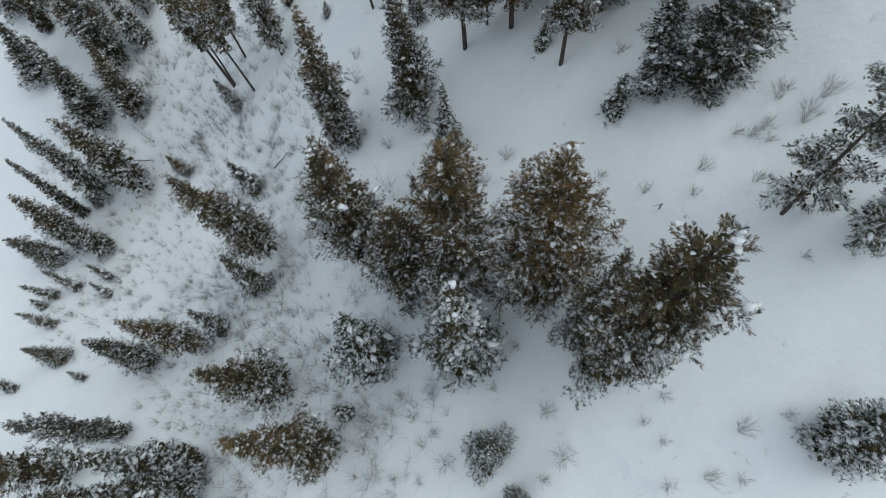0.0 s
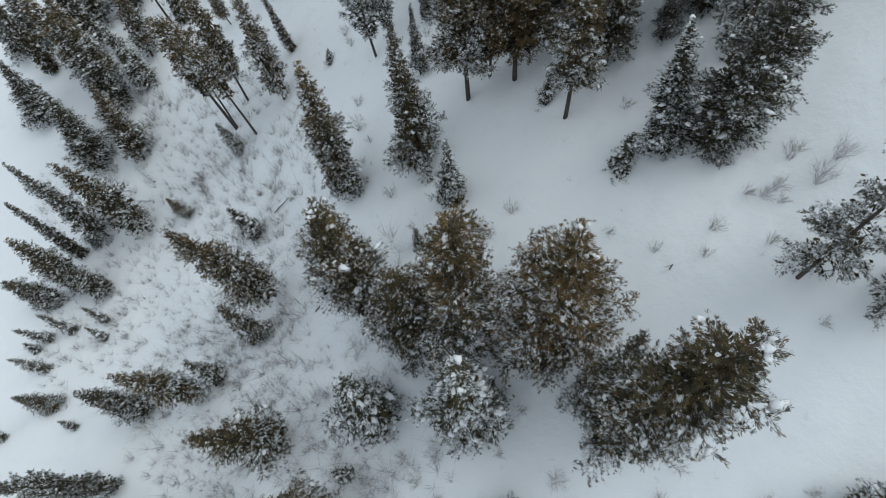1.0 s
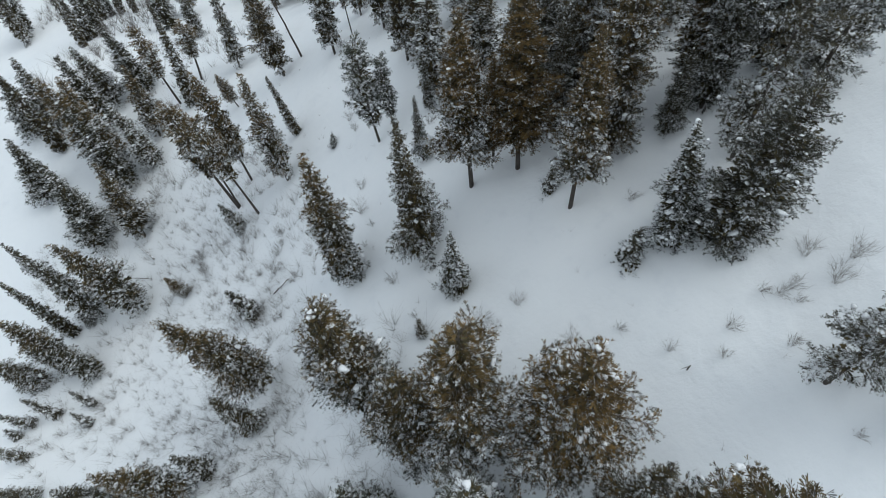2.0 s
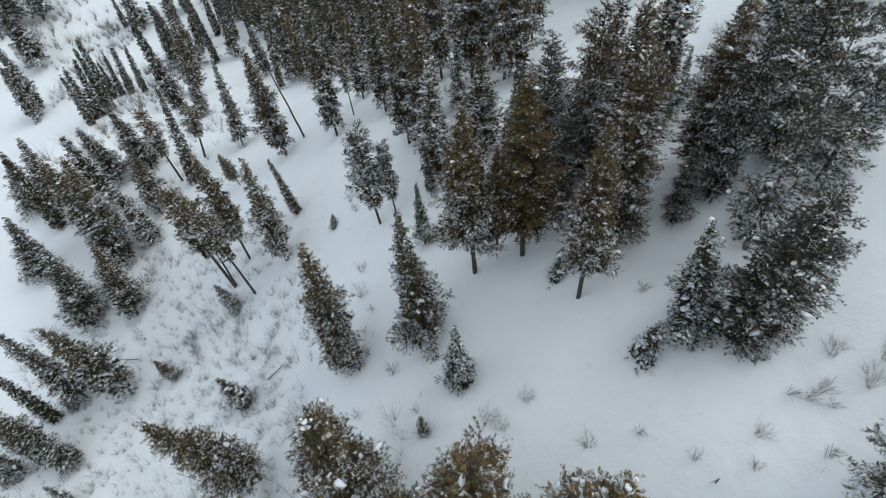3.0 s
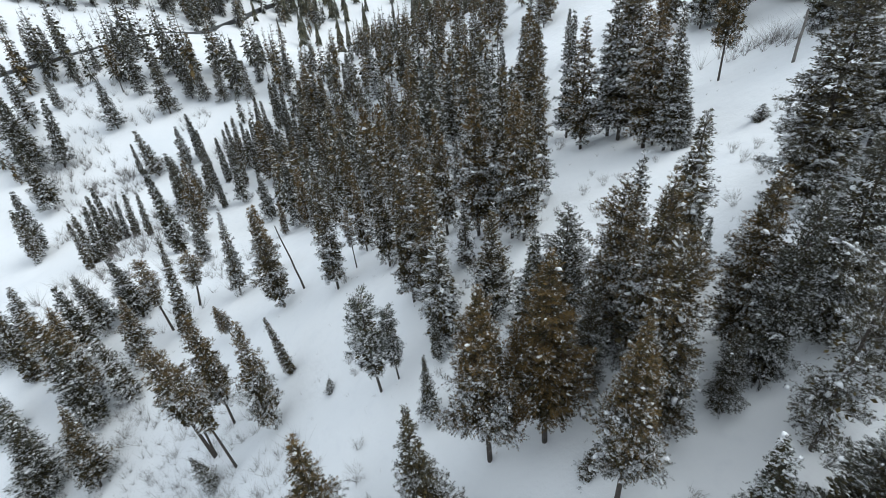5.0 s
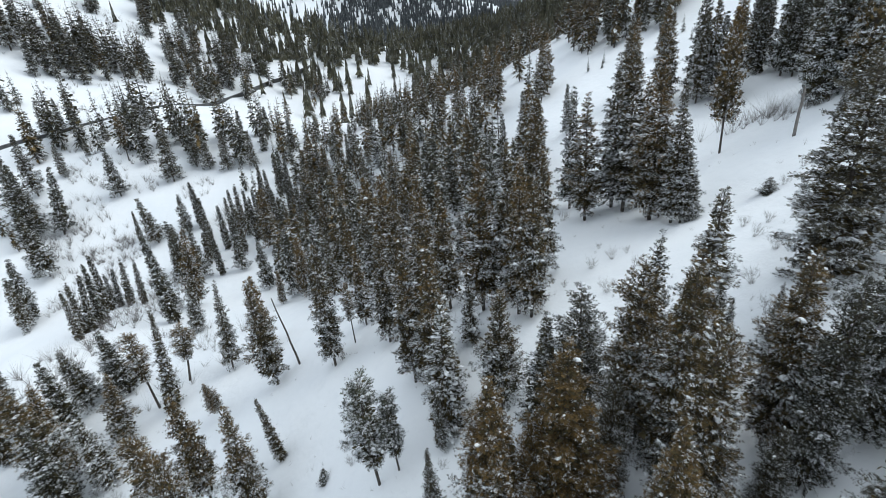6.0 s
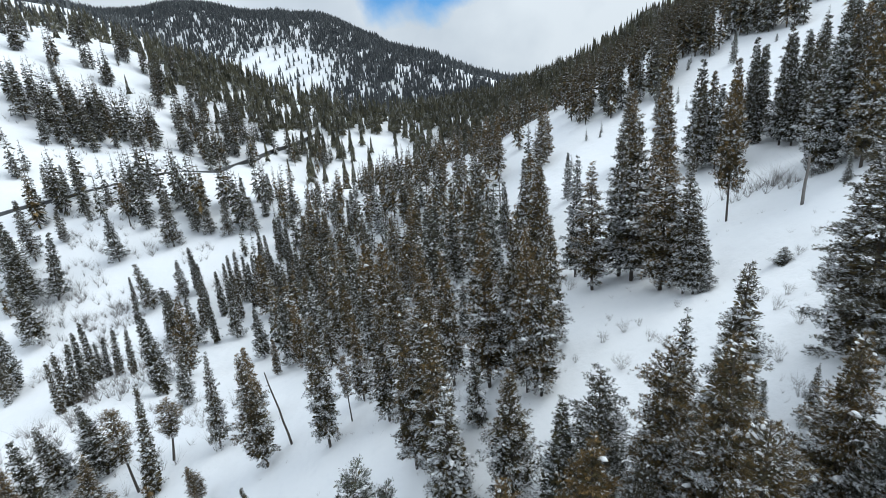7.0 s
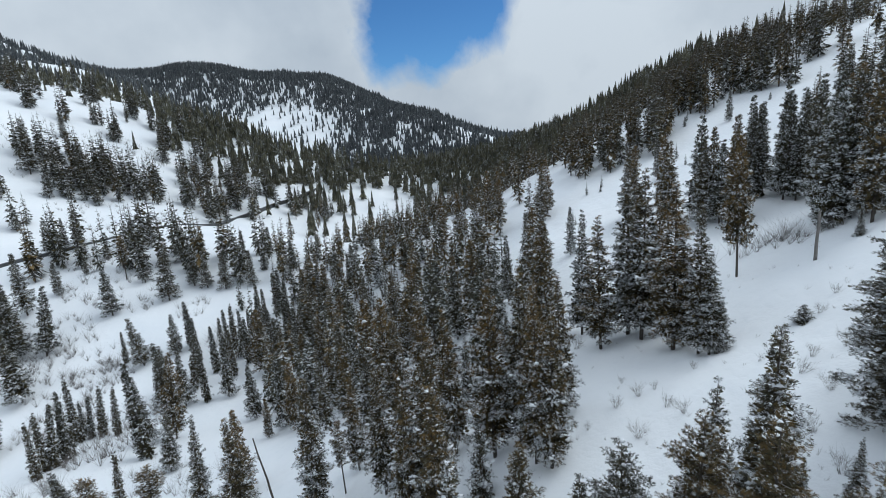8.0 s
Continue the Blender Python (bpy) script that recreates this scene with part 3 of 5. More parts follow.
tree("S", -48.4, 152.5, 15.7, 1, 1.05, (1.9, 0.7))
tree("G", -37.7, 144.4, 16.2, 1, 1.00, (0.6, 0.2))
tree("D", 19.4, 22.3, 13.1, 3, 1.4, (0.3, -0.4))
tree("W", 17.2, 23.8, 10.4, 3, 1.35, (-1.0, 0.8))
tree("W", 20.3, -0.9, 7.5, 2, 1.90, (-0.1, 1.0))
tree("B", 9.2, 6.3, 21.0, 3, 0.98)
tree("G", 8.4, 8.3, 15.0, 3)
tree("B", 6.1, 12.1, 18.0, 3, 1.30)
tree("B", 1.0, 15.1, 19.0, 3, 1.32)
tree("W", 0.3, 9.7, 15.0, 3, 1.65)
tree("B", -7.1, 21.6, 18.0, 3, 1.32)
tree("B", -3.1, 16.3, 14.0, 3, 1.43)
tree("W", 2.1, 27.4, 8.5, 2, 1.17)
tree("G", -0.3, 32.4, 16.5, 3, 0.97)
tree("O", -8.6, 35.5, 17.0, 2, 0.97)
tree("G", -7.7, 34.4, 12.5, 2, 0.97)
tree("W", -7.7, 12.0, 12.0, 2, 1.95)
tree("G", 0.6, 2.4, 8.5, 3, 1.35)
tree("H", 21.3, 12.5, 16.0, 3, 0.82)
tree("H", 24.1, 9.6, 14.0, 3, 0.97)
tree("H", 22.2, 27.6, 16.0, 3, 0.82)
tree("Y", 14.2, 23.4, 4.2, 2, 1.35)
tree("Y", -10.8, 7.9, 4.8, 2)
tree("G", 1.9, -0.7, 6.0, 2)
tree("O", -7.5, 68.2, 16.8, 2, 0.97)
tree("T", -4.8, 70.5, 9.0, 2, 0.97)
tree("O", -3.2, 73.6, 12.0, 2, 0.97)
tree("O", 1.8, 56.9, 16.5, 2, 0.97)
tree("L", -2.9, 48.2, 12.5, 2, 0.97)
tree("L", -1.0, 48.3, 9.0, 2, 0.97)
tree("G", -49.5, 81.5, 14.2, 1, 1.22)
tree("S", -58.9, 80.4, 15.5, 1, 1.15)
tree("S", -64.1, 124.9, 15.2, 1, 1.08)
tree("S", -63.4, 113.1, 12.0, 1, 1.08)
tree("S", -69.1, 139.4, 9.0, 1, 1.08)
tree("G", -92.2, 140.6, 15.5, 1, 1.08)
tree("S", -45.8, 115.8, 20.8, 1, 1.08)
tree("Y", -1.5, 25.0, 3.2, 2, 0.97)
tree("P", 5.2, 36.2, 16.8, 3, 1.15)
tree("R", 9.2, 35.4, 16.8, 3, 1.15)
tree("P", 7.4, 37.1, 11.2, 3, 1.00)
tree("P", 12.0, 29.7, 15.5, 3, 1.00)
tree("Y", 11.0, 31.9, 2.8, 2, 1.35)
tree("D", 12.8, 37.2, 11.5, 3, 0.80)
tree("D", 12.7, 43.3, 12.8, 3, 1.10)
tree("G", 10.8, 43.9, 11.5, 2, 1.45)
tree("O", 8.7, 48.1, 12.0, 2, 1.30)
tree("Y", 8.1, 58.1, 7.0, 2, 0.97)
tree("B", 14.6, 39.7, 16.0, 3, 1.03)
tree("W", 16.4, 40.6, 16.0, 3, 0.97)
tree("B", 16.1, 36.1, 17.0, 3, 1.03)
tree("B", 15.6, 32.3, 16.0, 3, 1.03)
tree("G", 22.2, 42.9, 15.0, 2, 1.30)
tree("G", 42.3, 117.6, 10.5, 1, 0.97)
tree("O", 27.8, 75.1, 17.0, 2, 1.17)
tree("O", 32.3, 73.5, 21.0, 2, 1.12)
tree("O", 32.8, 67.9, 18.8, 2, 1.17)
tree("G", 33.5, 64.6, 16.2, 2, 0.97)
tree("G", 34.0, 63.6, 11.2, 2, 1.17)
tree("P", 49.1, 78.5, 19.2, 1, 0.77)
tree("G", 60.3, 101.4, 16.0, 1, 0.97)
tree("G", 62.2, 99.2, 14.8, 1, 0.97)
tree("G", 74.1, 106.6, 15.8, 1, 0.97)
tree("S", 73.2, 103.4, 16.8, 1, 0.97)
tree("G", 72.4, 96.7, 18.0, 1, 0.97)
tree("G", 72.1, 90.3, 19.8, 1, 0.97)
tree("G", 68.1, 83.4, 19.8, 1, 0.97)
tree("G", 65.5, 78.8, 19.2, 1, 0.97)
tree("G", 64.0, 73.6, 20.0, 1, 0.97)
tree("G", 104.5, 151.3, 9.0, 1, 0.97)
tree("G", 75.0, 138.7, 11.0, 1, 0.97)
tree("Y", 65.2, 150.1, 2.2, 1, 0.97)
tree("Y", 99.8, 164.3, 3.2, 1, 0.97)
tree("Y", 117.7, 151.9, 2.2, 1, 0.97)
tree("G", 33.9, 121.0, 14.0, 1, 0.97)
tree("G", 26.9, 112.3, 14.0, 1, 0.97)
tree("O", 24.5, 86.9, 16.0, 1, 0.97)
tree("O", 18.1, 64.0, 15.0, 2, 0.97)
tree("G", 20.2, 97.9, 13.0, 1, 0.97)
tree("G", -4.8, 184.3, 14.0, 1, 1.25)
tree("S", -6.4, 181.4, 13.0, 1, 1.15)
tree("O", -0.3, 66.0, 14.0, 2, 0.97)
tree("S", 28.0, 430.6, 16.0, 1, 0.97)
tree("G", -58.6, 172.7, 13.0, 1, 1.25)
tree("S", -55.2, 175.6, 14.8, 1, 1.15)
tree("S", -46.9, 155.1, 13.0, 1, 1.15)
tree("G", -55.6, 153.9, 14.0, 1, 1.25)
tree("G", -48.2, 144.8, 15.0, 1, 1.08)
tree("S", -44.2, 159.6, 14.0, 1, 1.15)
tree("S", -42.8, 163.5, 14.0, 1, 1.15)
tree("S", -41.1, 170.1, 14.0, 1, 1.15)
tree("S", -38.3, 167.6, 13.0, 1, 1.15)
tree("S", -35.4, 166.2, 13.0, 1, 1.15)
tree("S", -33.9, 171.2, 14.0, 1, 1.15)
tree("S", -32.2, 173.5, 14.0, 1, 1.15)
tree("S", -28.2, 181.0, 15.0, 1, 1.15)
tree("S", -25.4, 171.1, 15.0, 1, 1.15)
tree("S", -72.9, 172.7, 10.2, 1, 1.15)
tree("G", -85.7, 197.4, 17.0, 1, 1.25)
tree("G", -113.6, 201.9, 21.5, 1, 1.25)
tree("G", -107.1, 181.6, 24.5, 1, 1.25)
tree("G", -108.2, 211.2, 12.5, 1, 1.25)
tree("G", -103.7, 222.8, 7.8, 1, 1.25)
tree("G", -111.6, 238.1, 13.0, 1, 1.25)
tree("G", -124.4, 252.5, 13.2, 1, 1.25)
tree("G", -80.3, 213.3, 15.0, 1, 1.25)
tree("G", -69.0, 201.9, 20.5, 1, 1.25)
tree("G", -96.0, 247.3, 12.8, 1, 1.25)
tree("G", -88.6, 246.3, 14.0, 1, 1.25)
tree("Y", -102.8, 239.0, 6.8, 1, 1.25)
tree("T", -87.3, 215.7, 16.2, 1, 1.25)
tree("G", -72.9, 234.0, 9.0, 1, 1.25)
tree("G", -62.3, 208.9, 15.5, 1, 1.25)
tree("G", -57.3, 206.6, 14.0, 1, 1.25)
tree("G", -50.6, 204.2, 14.0, 1, 1.25)
tree("G", -41.0, 203.1, 13.5, 1, 1.25)
tree("G", -50.0, 234.0, 10.5, 1, 1.25)
tree("G", -39.0, 231.6, 11.8, 1, 1.25)
tree("Y", -38.6, 214.0, 7.0, 1, 1.25)
tree("G", -27.2, 208.6, 12.5, 1, 1.25)
tree("G", -156.4, 277.9, 12.2, 1, 1.25)
tree("G", -177.3, 334.6, 30.0, 1, 1.25)
tree("G", -182.3, 386.6, 16.8, 1, 1.25)
tree("G", -161.0, 316.5, 18.0, 1, 1.25)
tree("G", -127.8, 247.2, 15.8, 1, 1.25)
tree("G", -162.1, 412.9, 17.0, 1, 1.25)
tree("G", -152.7, 341.1, 25.8, 1, 1.25)
tree("G", -99.7, 167.0, 16.8, 1, 1.25)
tree("G", -115.4, 192.1, 23.0, 1, 1.25)
tree("O", -13.8, 175.5, 14.0, 1, 1.25)
tree("O", -18.8, 186.8, 14.0, 1, 1.25)
tree("O", -20.9, 176.9, 14.0, 1, 1.25)
tree("G", 2.2, 193.0, 14.0, 1, 0.97)
tree("O", 9.6, 197.4, 14.0, 1, 0.97)
tree("O", 15.2, 191.6, 15.0, 1, 0.97)
tree("O", 21.4, 192.4, 16.0, 1, 0.97)
tree("O", 25.6, 181.4, 16.0, 1, 0.97)
tree("O", 29.8, 173.4, 17.0, 1, 0.97)
tree("O", 32.6, 162.6, 17.0, 1, 0.97)
tree("O", 38.8, 170.6, 19.2, 1, 0.97)
tree("O", 42.0, 170.5, 17.2, 1, 0.97)
tree("O", 48.8, 151.5, 16.2, 1, 0.97)
tree("O", 52.0, 155.6, 15.8, 1, 0.97)
tree("O", 10.0, 144.8, 16.0, 1, 0.97)
tree("O", 5.6, 147.3, 15.0, 1, 0.97)
tree("O", 15.6, 141.6, 16.0, 1, 0.97)
tree("O", 17.3, 119.1, 16.0, 1, 0.97)
tree("G", 21.0, 116.2, 16.0, 1, 0.97)
tree("O", 5.0, 69.6, 17.0, 2, 0.97)
tree("O", 2.2, 77.7, 15.0, 2, 0.97)
tree("O", 7.3, 66.0, 16.0, 2, 0.97)
tree("O", 10.5, 62.4, 18.0, 2, 0.97)
tree("O", 13.0, 61.9, 18.0, 2, 0.97)
tree("O", 13.4, 58.6, 17.0, 2, 0.97)
tree("O", 14.3, 57.2, 15.0, 2, 0.97)
tree("G", 10.6, 75.5, 9.0, 2, 0.97)
tree("G", -1.9, 156.9, 14.0, 1, 1.25)
tree("O", -8.3, 153.0, 14.0, 1, 1.25)
tree("O", -13.6, 142.1, 15.0, 1, 0.97)
tree("O", -17.5, 137.5, 14.0, 1, 1.08)
tree("G", -5.6, 116.4, 15.0, 1, 0.97)
tree("G", -1.4, 81.1, 15.0, 2, 0.97)
tree("O", -20.0, 86.0, 13.5, 1, 1.08)
tree("G", -27.7, 128.2, 13.2, 1, 1.08)
tree("O", -30.0, 152.7, 18.8, 1, 1.25)
tree("O", 3.8, 53.7, 16.0, 2, 1.20)
tree("O", 3.5, 57.5, 17.0, 2, 0.97)
tree("W", 4.0, 49.4, 13.0, 2, 1.30)
tree("B", 16.3, 32.7, 8.0, 3, 1.03)
tree("B", 22.0, 35.3, 14.0, 3, 1.20)
tree("D", 19.3, 31.8, 7.2, 3, 1.03)
tree("D", 22.1, 32.5, 13.8, 3, 0.95)
tree("D", 26.5, 33.0, 15.0, 3, 1.12)
tree("W", 27.5, 42.0, 5.0, 2, 1.10)
tree("D", 33.6, 44.4, 17.0, 3, 1.50)
tree("G", 39.8, 45.9, 17.5, 2, 1.5)
tree("G", 3.0, 47.6, 6.2, 2, 0.97)
tree("G", 1.4, 42.2, 8.0, 2, 0.97)
tree("W", 16.6, 38.4, 9.0, 3, 0.97)
tree("W", 24.3, 42.6, 5.5, 2, 0.97)
tree("Y", 41.9, 60.7, 2.0, 2, 2.52)
tree("W", 58.8, 70.5, 4.0, 1, 1.17)
tree("H", 27.7, 30.0, 15.0, 3, 0.92)
tree("G", 32.3, 76.6, 20.5, 2, 1.07)
tree("O", 34.0, 73.2, 16.8, 2, 0.97)
tree("G", 33.8, 67.6, 12.2, 2, 0.97)
tree("G", 34.9, 63.3, 6.0, 2, 1.55)
tree("G", 28.7, 82.5, 17.8, 2, 0.97)
tree("S", -42.7, 167.8, 14.0, 1, 1.15)
tree("S", -34.9, 178.0, 14.0, 1, 1.15)
tree("S", -30.2, 182.3, 14.0, 1, 1.15)
tree("S", -26.1, 176.6, 14.0, 1, 1.15)
tree("S", -20.6, 173.3, 14.0, 1, 1.15)
tree("S", -18.2, 175.1, 14.0, 1, 1.15)
tree("S", -15.6, 176.8, 14.0, 1, 1.15)
tree("S", -35.2, 159.8, 14.0, 1, 1.15)
tree("S", -42.8, 144.4, 14.0, 1, 1.08)
tree("S", -54.0, 173.7, 14.0, 1, 1.15)
tree("S", -50.9, 166.9, 14.0, 1, 1.15)
tree("S", -29.2, 161.1, 14.0, 1, 1.15)
tree("S", -26.8, 155.0, 14.0, 1, 1.15)
tree("S", -24.1, 158.0, 14.0, 1, 1.15)
tree("S", -21.8, 157.9, 14.0, 1, 1.15)
tree("S", -19.2, 154.4, 14.0, 1, 1.15)
tree("S", -17.1, 157.6, 14.0, 1, 1.15)
tree("S", -38.8, 155.6, 14.0, 1, 1.15)
stand("G", -184.6, 362.1, 21.6)
stand("G", -176.8, 345.6, 20.4)
stand("G", -179.6, 342.8, 25.8)
stand("G", -183.2, 344.3, 23.6)
stand("G", -190.0, 356.7, 19.5)
stand("G", -180.5, 352.3, 21.8)
stand("G", -187.1, 354.5, 21.2)
stand("G", -185.3, 343.0, 26.2)
stand("G", -175.8, 349.9, 27.4)
stand("G", -187.2, 346.7, 22.4)
stand("G", -159.5, 326.5, 24.8)
stand("G", -157.0, 323.9, 23.9)
stand("G", -167.1, 339.0, 18.8)
stand("G", -164.0, 329.6, 22.8)
stand("G", -156.4, 340.1, 20.8)
stand("G", -166.1, 360.9, 24.2)
stand("G", -169.7, 342.8, 19.9)
stand("G", -163.6, 333.7, 22.6)
stand("G", -161.3, 354.8, 21.0)
stand("G", -173.7, 369.6, 23.9)
stand("G", -157.3, 332.2, 20.0)
stand("G", -167.9, 331.9, 27.0)
stand("G", -173.5, 352.1, 20.9)
stand("G", -154.8, 335.3, 26.9)
stand("G", -164.2, 341.5, 24.8)
stand("G", -160.4, 351.2, 23.4)
stand("O", -170.6, 365.9, 24.6)
stand("G", -171.5, 353.7, 23.4)
stand("G", -166.9, 358.1, 18.4)
stand("G", -158.7, 347.3, 24.9)
stand("O", -163.4, 358.8, 25.2)
stand("G", -153.5, 322.3, 21.8)
stand("G", -152.9, 362.7, 25.9)
stand("O", -158.8, 341.5, 27.4)
stand("G", -148.3, 334.3, 24.8)
stand("G", -140.8, 322.5, 21.2)
stand("G", -153.3, 345.2, 25.5)
stand("G", -149.3, 358.3, 24.5)
stand("G", -153.6, 353.3, 25.4)
stand("G", -145.0, 341.9, 26.2)
stand("G", -149.7, 367.1, 23.0)
stand("G", -146.8, 337.4, 22.2)
stand("G", -155.4, 372.1, 22.9)
stand("O", -152.7, 365.3, 24.8)
stand("G", -149.7, 352.3, 26.0)
stand("G", -145.9, 347.3, 24.6)
stand("G", -148.1, 326.0, 24.2)
stand("G", -143.5, 325.8, 18.5)
stand("G", -156.0, 362.7, 25.1)
stand("O", -158.1, 366.5, 18.9)
stand("G", -154.0, 349.0, 22.0)
stand("G", -146.3, 350.6, 20.2)
stand("G", -128.3, 350.9, 23.4)
stand("G", -148.0, 354.7, 23.2)
stand("O", -136.6, 335.8, 26.2)
stand("G", -136.4, 348.1, 26.2)
stand("G", -147.8, 361.1, 20.0)
stand("G", -137.5, 355.7, 25.5)
stand("G", -142.0, 371.4, 18.4)
stand("G", -144.1, 338.7, 21.4)
stand("G", -141.5, 349.2, 26.0)
stand("G", -134.8, 333.6, 20.9)
stand("G", -131.9, 351.9, 25.2)
stand("G", -143.6, 361.2, 23.9)
stand("G", -128.3, 343.8, 21.5)
stand("G", -142.6, 363.7, 23.1)
stand("G", -138.8, 366.4, 25.9)
stand("G", -119.2, 348.7, 24.5)
stand("G", -129.0, 358.8, 21.4)
stand("G", -125.0, 361.6, 20.1)
stand("G", -127.5, 361.7, 25.8)
stand("G", -126.2, 367.5, 18.8)
stand("G", -126.1, 345.8, 25.0)
stand("O", -128.4, 373.0, 22.1)
stand("G", -116.8, 338.4, 19.6)
stand("O", -119.5, 340.1, 21.1)
stand("G", -130.6, 363.1, 22.1)
stand("G", -121.5, 358.5, 25.5)
stand("G", -128.5, 368.6, 20.6)
stand("G", -135.6, 415.1, 20.5)
stand("G", -135.5, 410.4, 23.5)
stand("G", -133.0, 412.0, 18.5)
stand("O", -136.1, 420.5, 24.8)
stand("G", -190.4, 403.1, 24.1)
stand("G", -190.9, 411.5, 22.5)
stand("O", -188.5, 404.9, 26.4)
stand("G", -163.5, 416.7, 27.2)
stand("G", -162.9, 406.7, 18.6)
stand("G", -163.9, 409.5, 21.8)
stand("G", -160.8, 409.4, 26.9)
stand("G", -181.0, 427.4, 21.1)
stand("G", -175.4, 424.6, 22.6)
stand("G", -177.6, 423.2, 26.9)
stand("G", -178.5, 419.7, 18.6)
stand("G", -212.4, 408.5, 25.6)
stand("G", -210.4, 410.1, 25.4)
stand("G", -211.7, 415.4, 27.0)
stand("G", -216.0, 434.5, 18.8)
stand("G", -231.4, 438.5, 26.2)
stand("O", -255.1, 463.4, 26.9)
stand("O", -229.7, 427.1, 21.8)
stand("G", -234.1, 438.9, 25.5)
stand("G", -227.1, 431.6, 22.6)
stand("G", -235.6, 466.8, 19.5)
stand("G", -322.3, 655.0, 27.0)
stand("G", -249.5, 458.2, 19.9)
stand("G", -354.8, 655.5, 24.4)
stand("O", -349.6, 654.6, 19.8)
stand("G", -348.6, 641.7, 20.9)
stand("G", -351.4, 656.3, 23.2)
stand("G", -335.6, 629.7, 18.8)
stand("G", -240.0, 442.6, 26.0)
stand("G", -316.1, 591.2, 18.5)
stand("G", -327.7, 601.1, 25.5)
stand("G", -316.9, 614.0, 18.8)
stand("O", -236.3, 443.1, 20.6)
stand("O", -247.6, 462.9, 23.2)
stand("G", -347.1, 646.2, 25.4)
stand("G", -322.1, 650.8, 21.9)
stand("G", -358.4, 676.3, 19.6)
stand("O", -338.7, 640.2, 23.2)
stand("G", -341.9, 661.2, 26.9)
stand("G", -233.7, 457.9, 25.9)
stand("G", -240.8, 448.6, 21.8)
stand("G", -266.2, 576.1, 18.2)
stand("G", -236.3, 508.6, 21.5)
stand("G", -257.3, 574.5, 20.9)
stand("O", -232.6, 506.6, 19.4)
stand("G", -274.6, 614.0, 27.4)
stand("G", -277.6, 615.5, 23.6)
stand("G", -258.1, 637.9, 21.8)
stand("G", -256.9, 652.4, 18.4)
stand("G", -250.1, 623.4, 25.8)
stand("G", -185.3, 528.1, 26.4)
stand("G", -206.6, 640.0, 26.1)
stand("G", -210.1, 616.5, 23.1)
stand("G", -187.9, 555.0, 26.1)
stand("G", -222.2, 634.2, 24.6)
stand("G", -203.5, 572.1, 22.4)
stand("G", -201.7, 615.5, 19.5)
stand("G", -196.5, 470.8, 26.5)
stand("G", -202.5, 482.8, 27.0)
stand("G", -199.3, 468.2, 21.4)
stand("G", -201.6, 469.0, 21.1)
stand("G", -195.9, 452.6, 25.1)
stand("G", -204.6, 486.3, 24.4)
stand("G", -174.7, 480.8, 26.0)
stand("G", -170.9, 455.3, 19.5)
stand("G", -174.2, 473.1, 25.4)
stand("G", -174.1, 466.4, 18.9)
stand("G", -176.8, 488.1, 27.0)
stand("G", -169.0, 468.1, 27.5)
stand("G", -171.7, 468.6, 21.0)
stand("G", -171.4, 478.5, 18.2)
stand("G", -157.8, 465.2, 26.5)
stand("G", -155.8, 461.0, 25.5)
stand("G", -137.6, 438.4, 26.1)
stand("G", -141.3, 447.8, 24.5)
stand("G", -141.2, 431.0, 21.5)
stand("G", -140.2, 436.9, 25.4)
stand("G", -141.0, 441.3, 20.2)
stand("G", -137.0, 435.0, 24.2)
stand("G", -137.5, 442.6, 18.5)
stand("G", -142.3, 433.3, 23.1)
stand("G", -143.3, 438.4, 22.2)
stand("O", -144.2, 494.9, 23.6)
stand("G", -141.2, 490.1, 22.0)
stand("G", -141.1, 478.6, 24.2)
stand("O", -141.0, 517.7, 24.5)
stand("G", -136.4, 470.0, 24.1)
stand("G", -130.8, 510.8, 23.2)
stand("G", -128.6, 488.4, 24.8)
stand("O", -129.8, 506.0, 25.0)
stand("O", -140.7, 511.6, 24.6)
stand("G", -139.1, 472.2, 21.8)
stand("G", -111.6, 404.2, 26.2)
stand("G", -106.0, 351.0, 26.1)
stand("G", -98.1, 374.7, 23.6)
stand("G", -115.0, 400.6, 18.9)
stand("G", -107.2, 372.0, 20.6)
stand("O", -93.4, 343.2, 18.6)
stand("G", -93.7, 348.9, 22.4)
stand("G", -106.2, 389.5, 22.0)
stand("G", -109.1, 367.5, 24.8)
stand("O", -114.6, 385.5, 19.1)
stand("G", -116.7, 412.3, 21.1)
stand("G", -99.6, 377.8, 19.2)
stand("G", -120.9, 444.8, 25.4)
stand("G", -118.7, 386.8, 20.2)
stand("G", -105.7, 381.5, 21.6)
stand("O", -101.3, 386.6, 23.2)
stand("G", -118.9, 405.0, 18.9)
stand("G", -113.7, 431.2, 24.1)
stand("G", -110.8, 435.6, 18.5)
stand("G", -120.5, 399.3, 26.2)
stand("G", -116.5, 436.3, 18.2)
stand("G", -103.8, 354.7, 21.8)
stand("O", -104.2, 411.5, 22.9)
stand("G", -119.4, 402.4, 22.1)
stand("G", -106.8, 384.9, 20.2)
stand("G", -105.9, 407.5, 20.1)
stand("G", -101.5, 348.2, 20.5)
stand("G", -110.2, 422.0, 19.0)
stand("G", -105.0, 396.1, 26.0)
stand("G", -107.9, 356.0, 22.5)
stand("O", -110.3, 390.1, 24.9)
stand("G", -120.0, 434.7, 19.0)
stand("G", -114.2, 380.7, 21.5)
stand("G", -107.0, 365.0, 18.8)
stand("G", -81.3, 342.9, 19.2)
stand("O", -91.4, 368.7, 22.6)
stand("O", -88.7, 351.2, 19.5)
stand("G", -87.2, 333.5, 24.5)
stand("G", -86.8, 346.9, 26.5)
stand("O", -95.0, 360.9, 21.8)
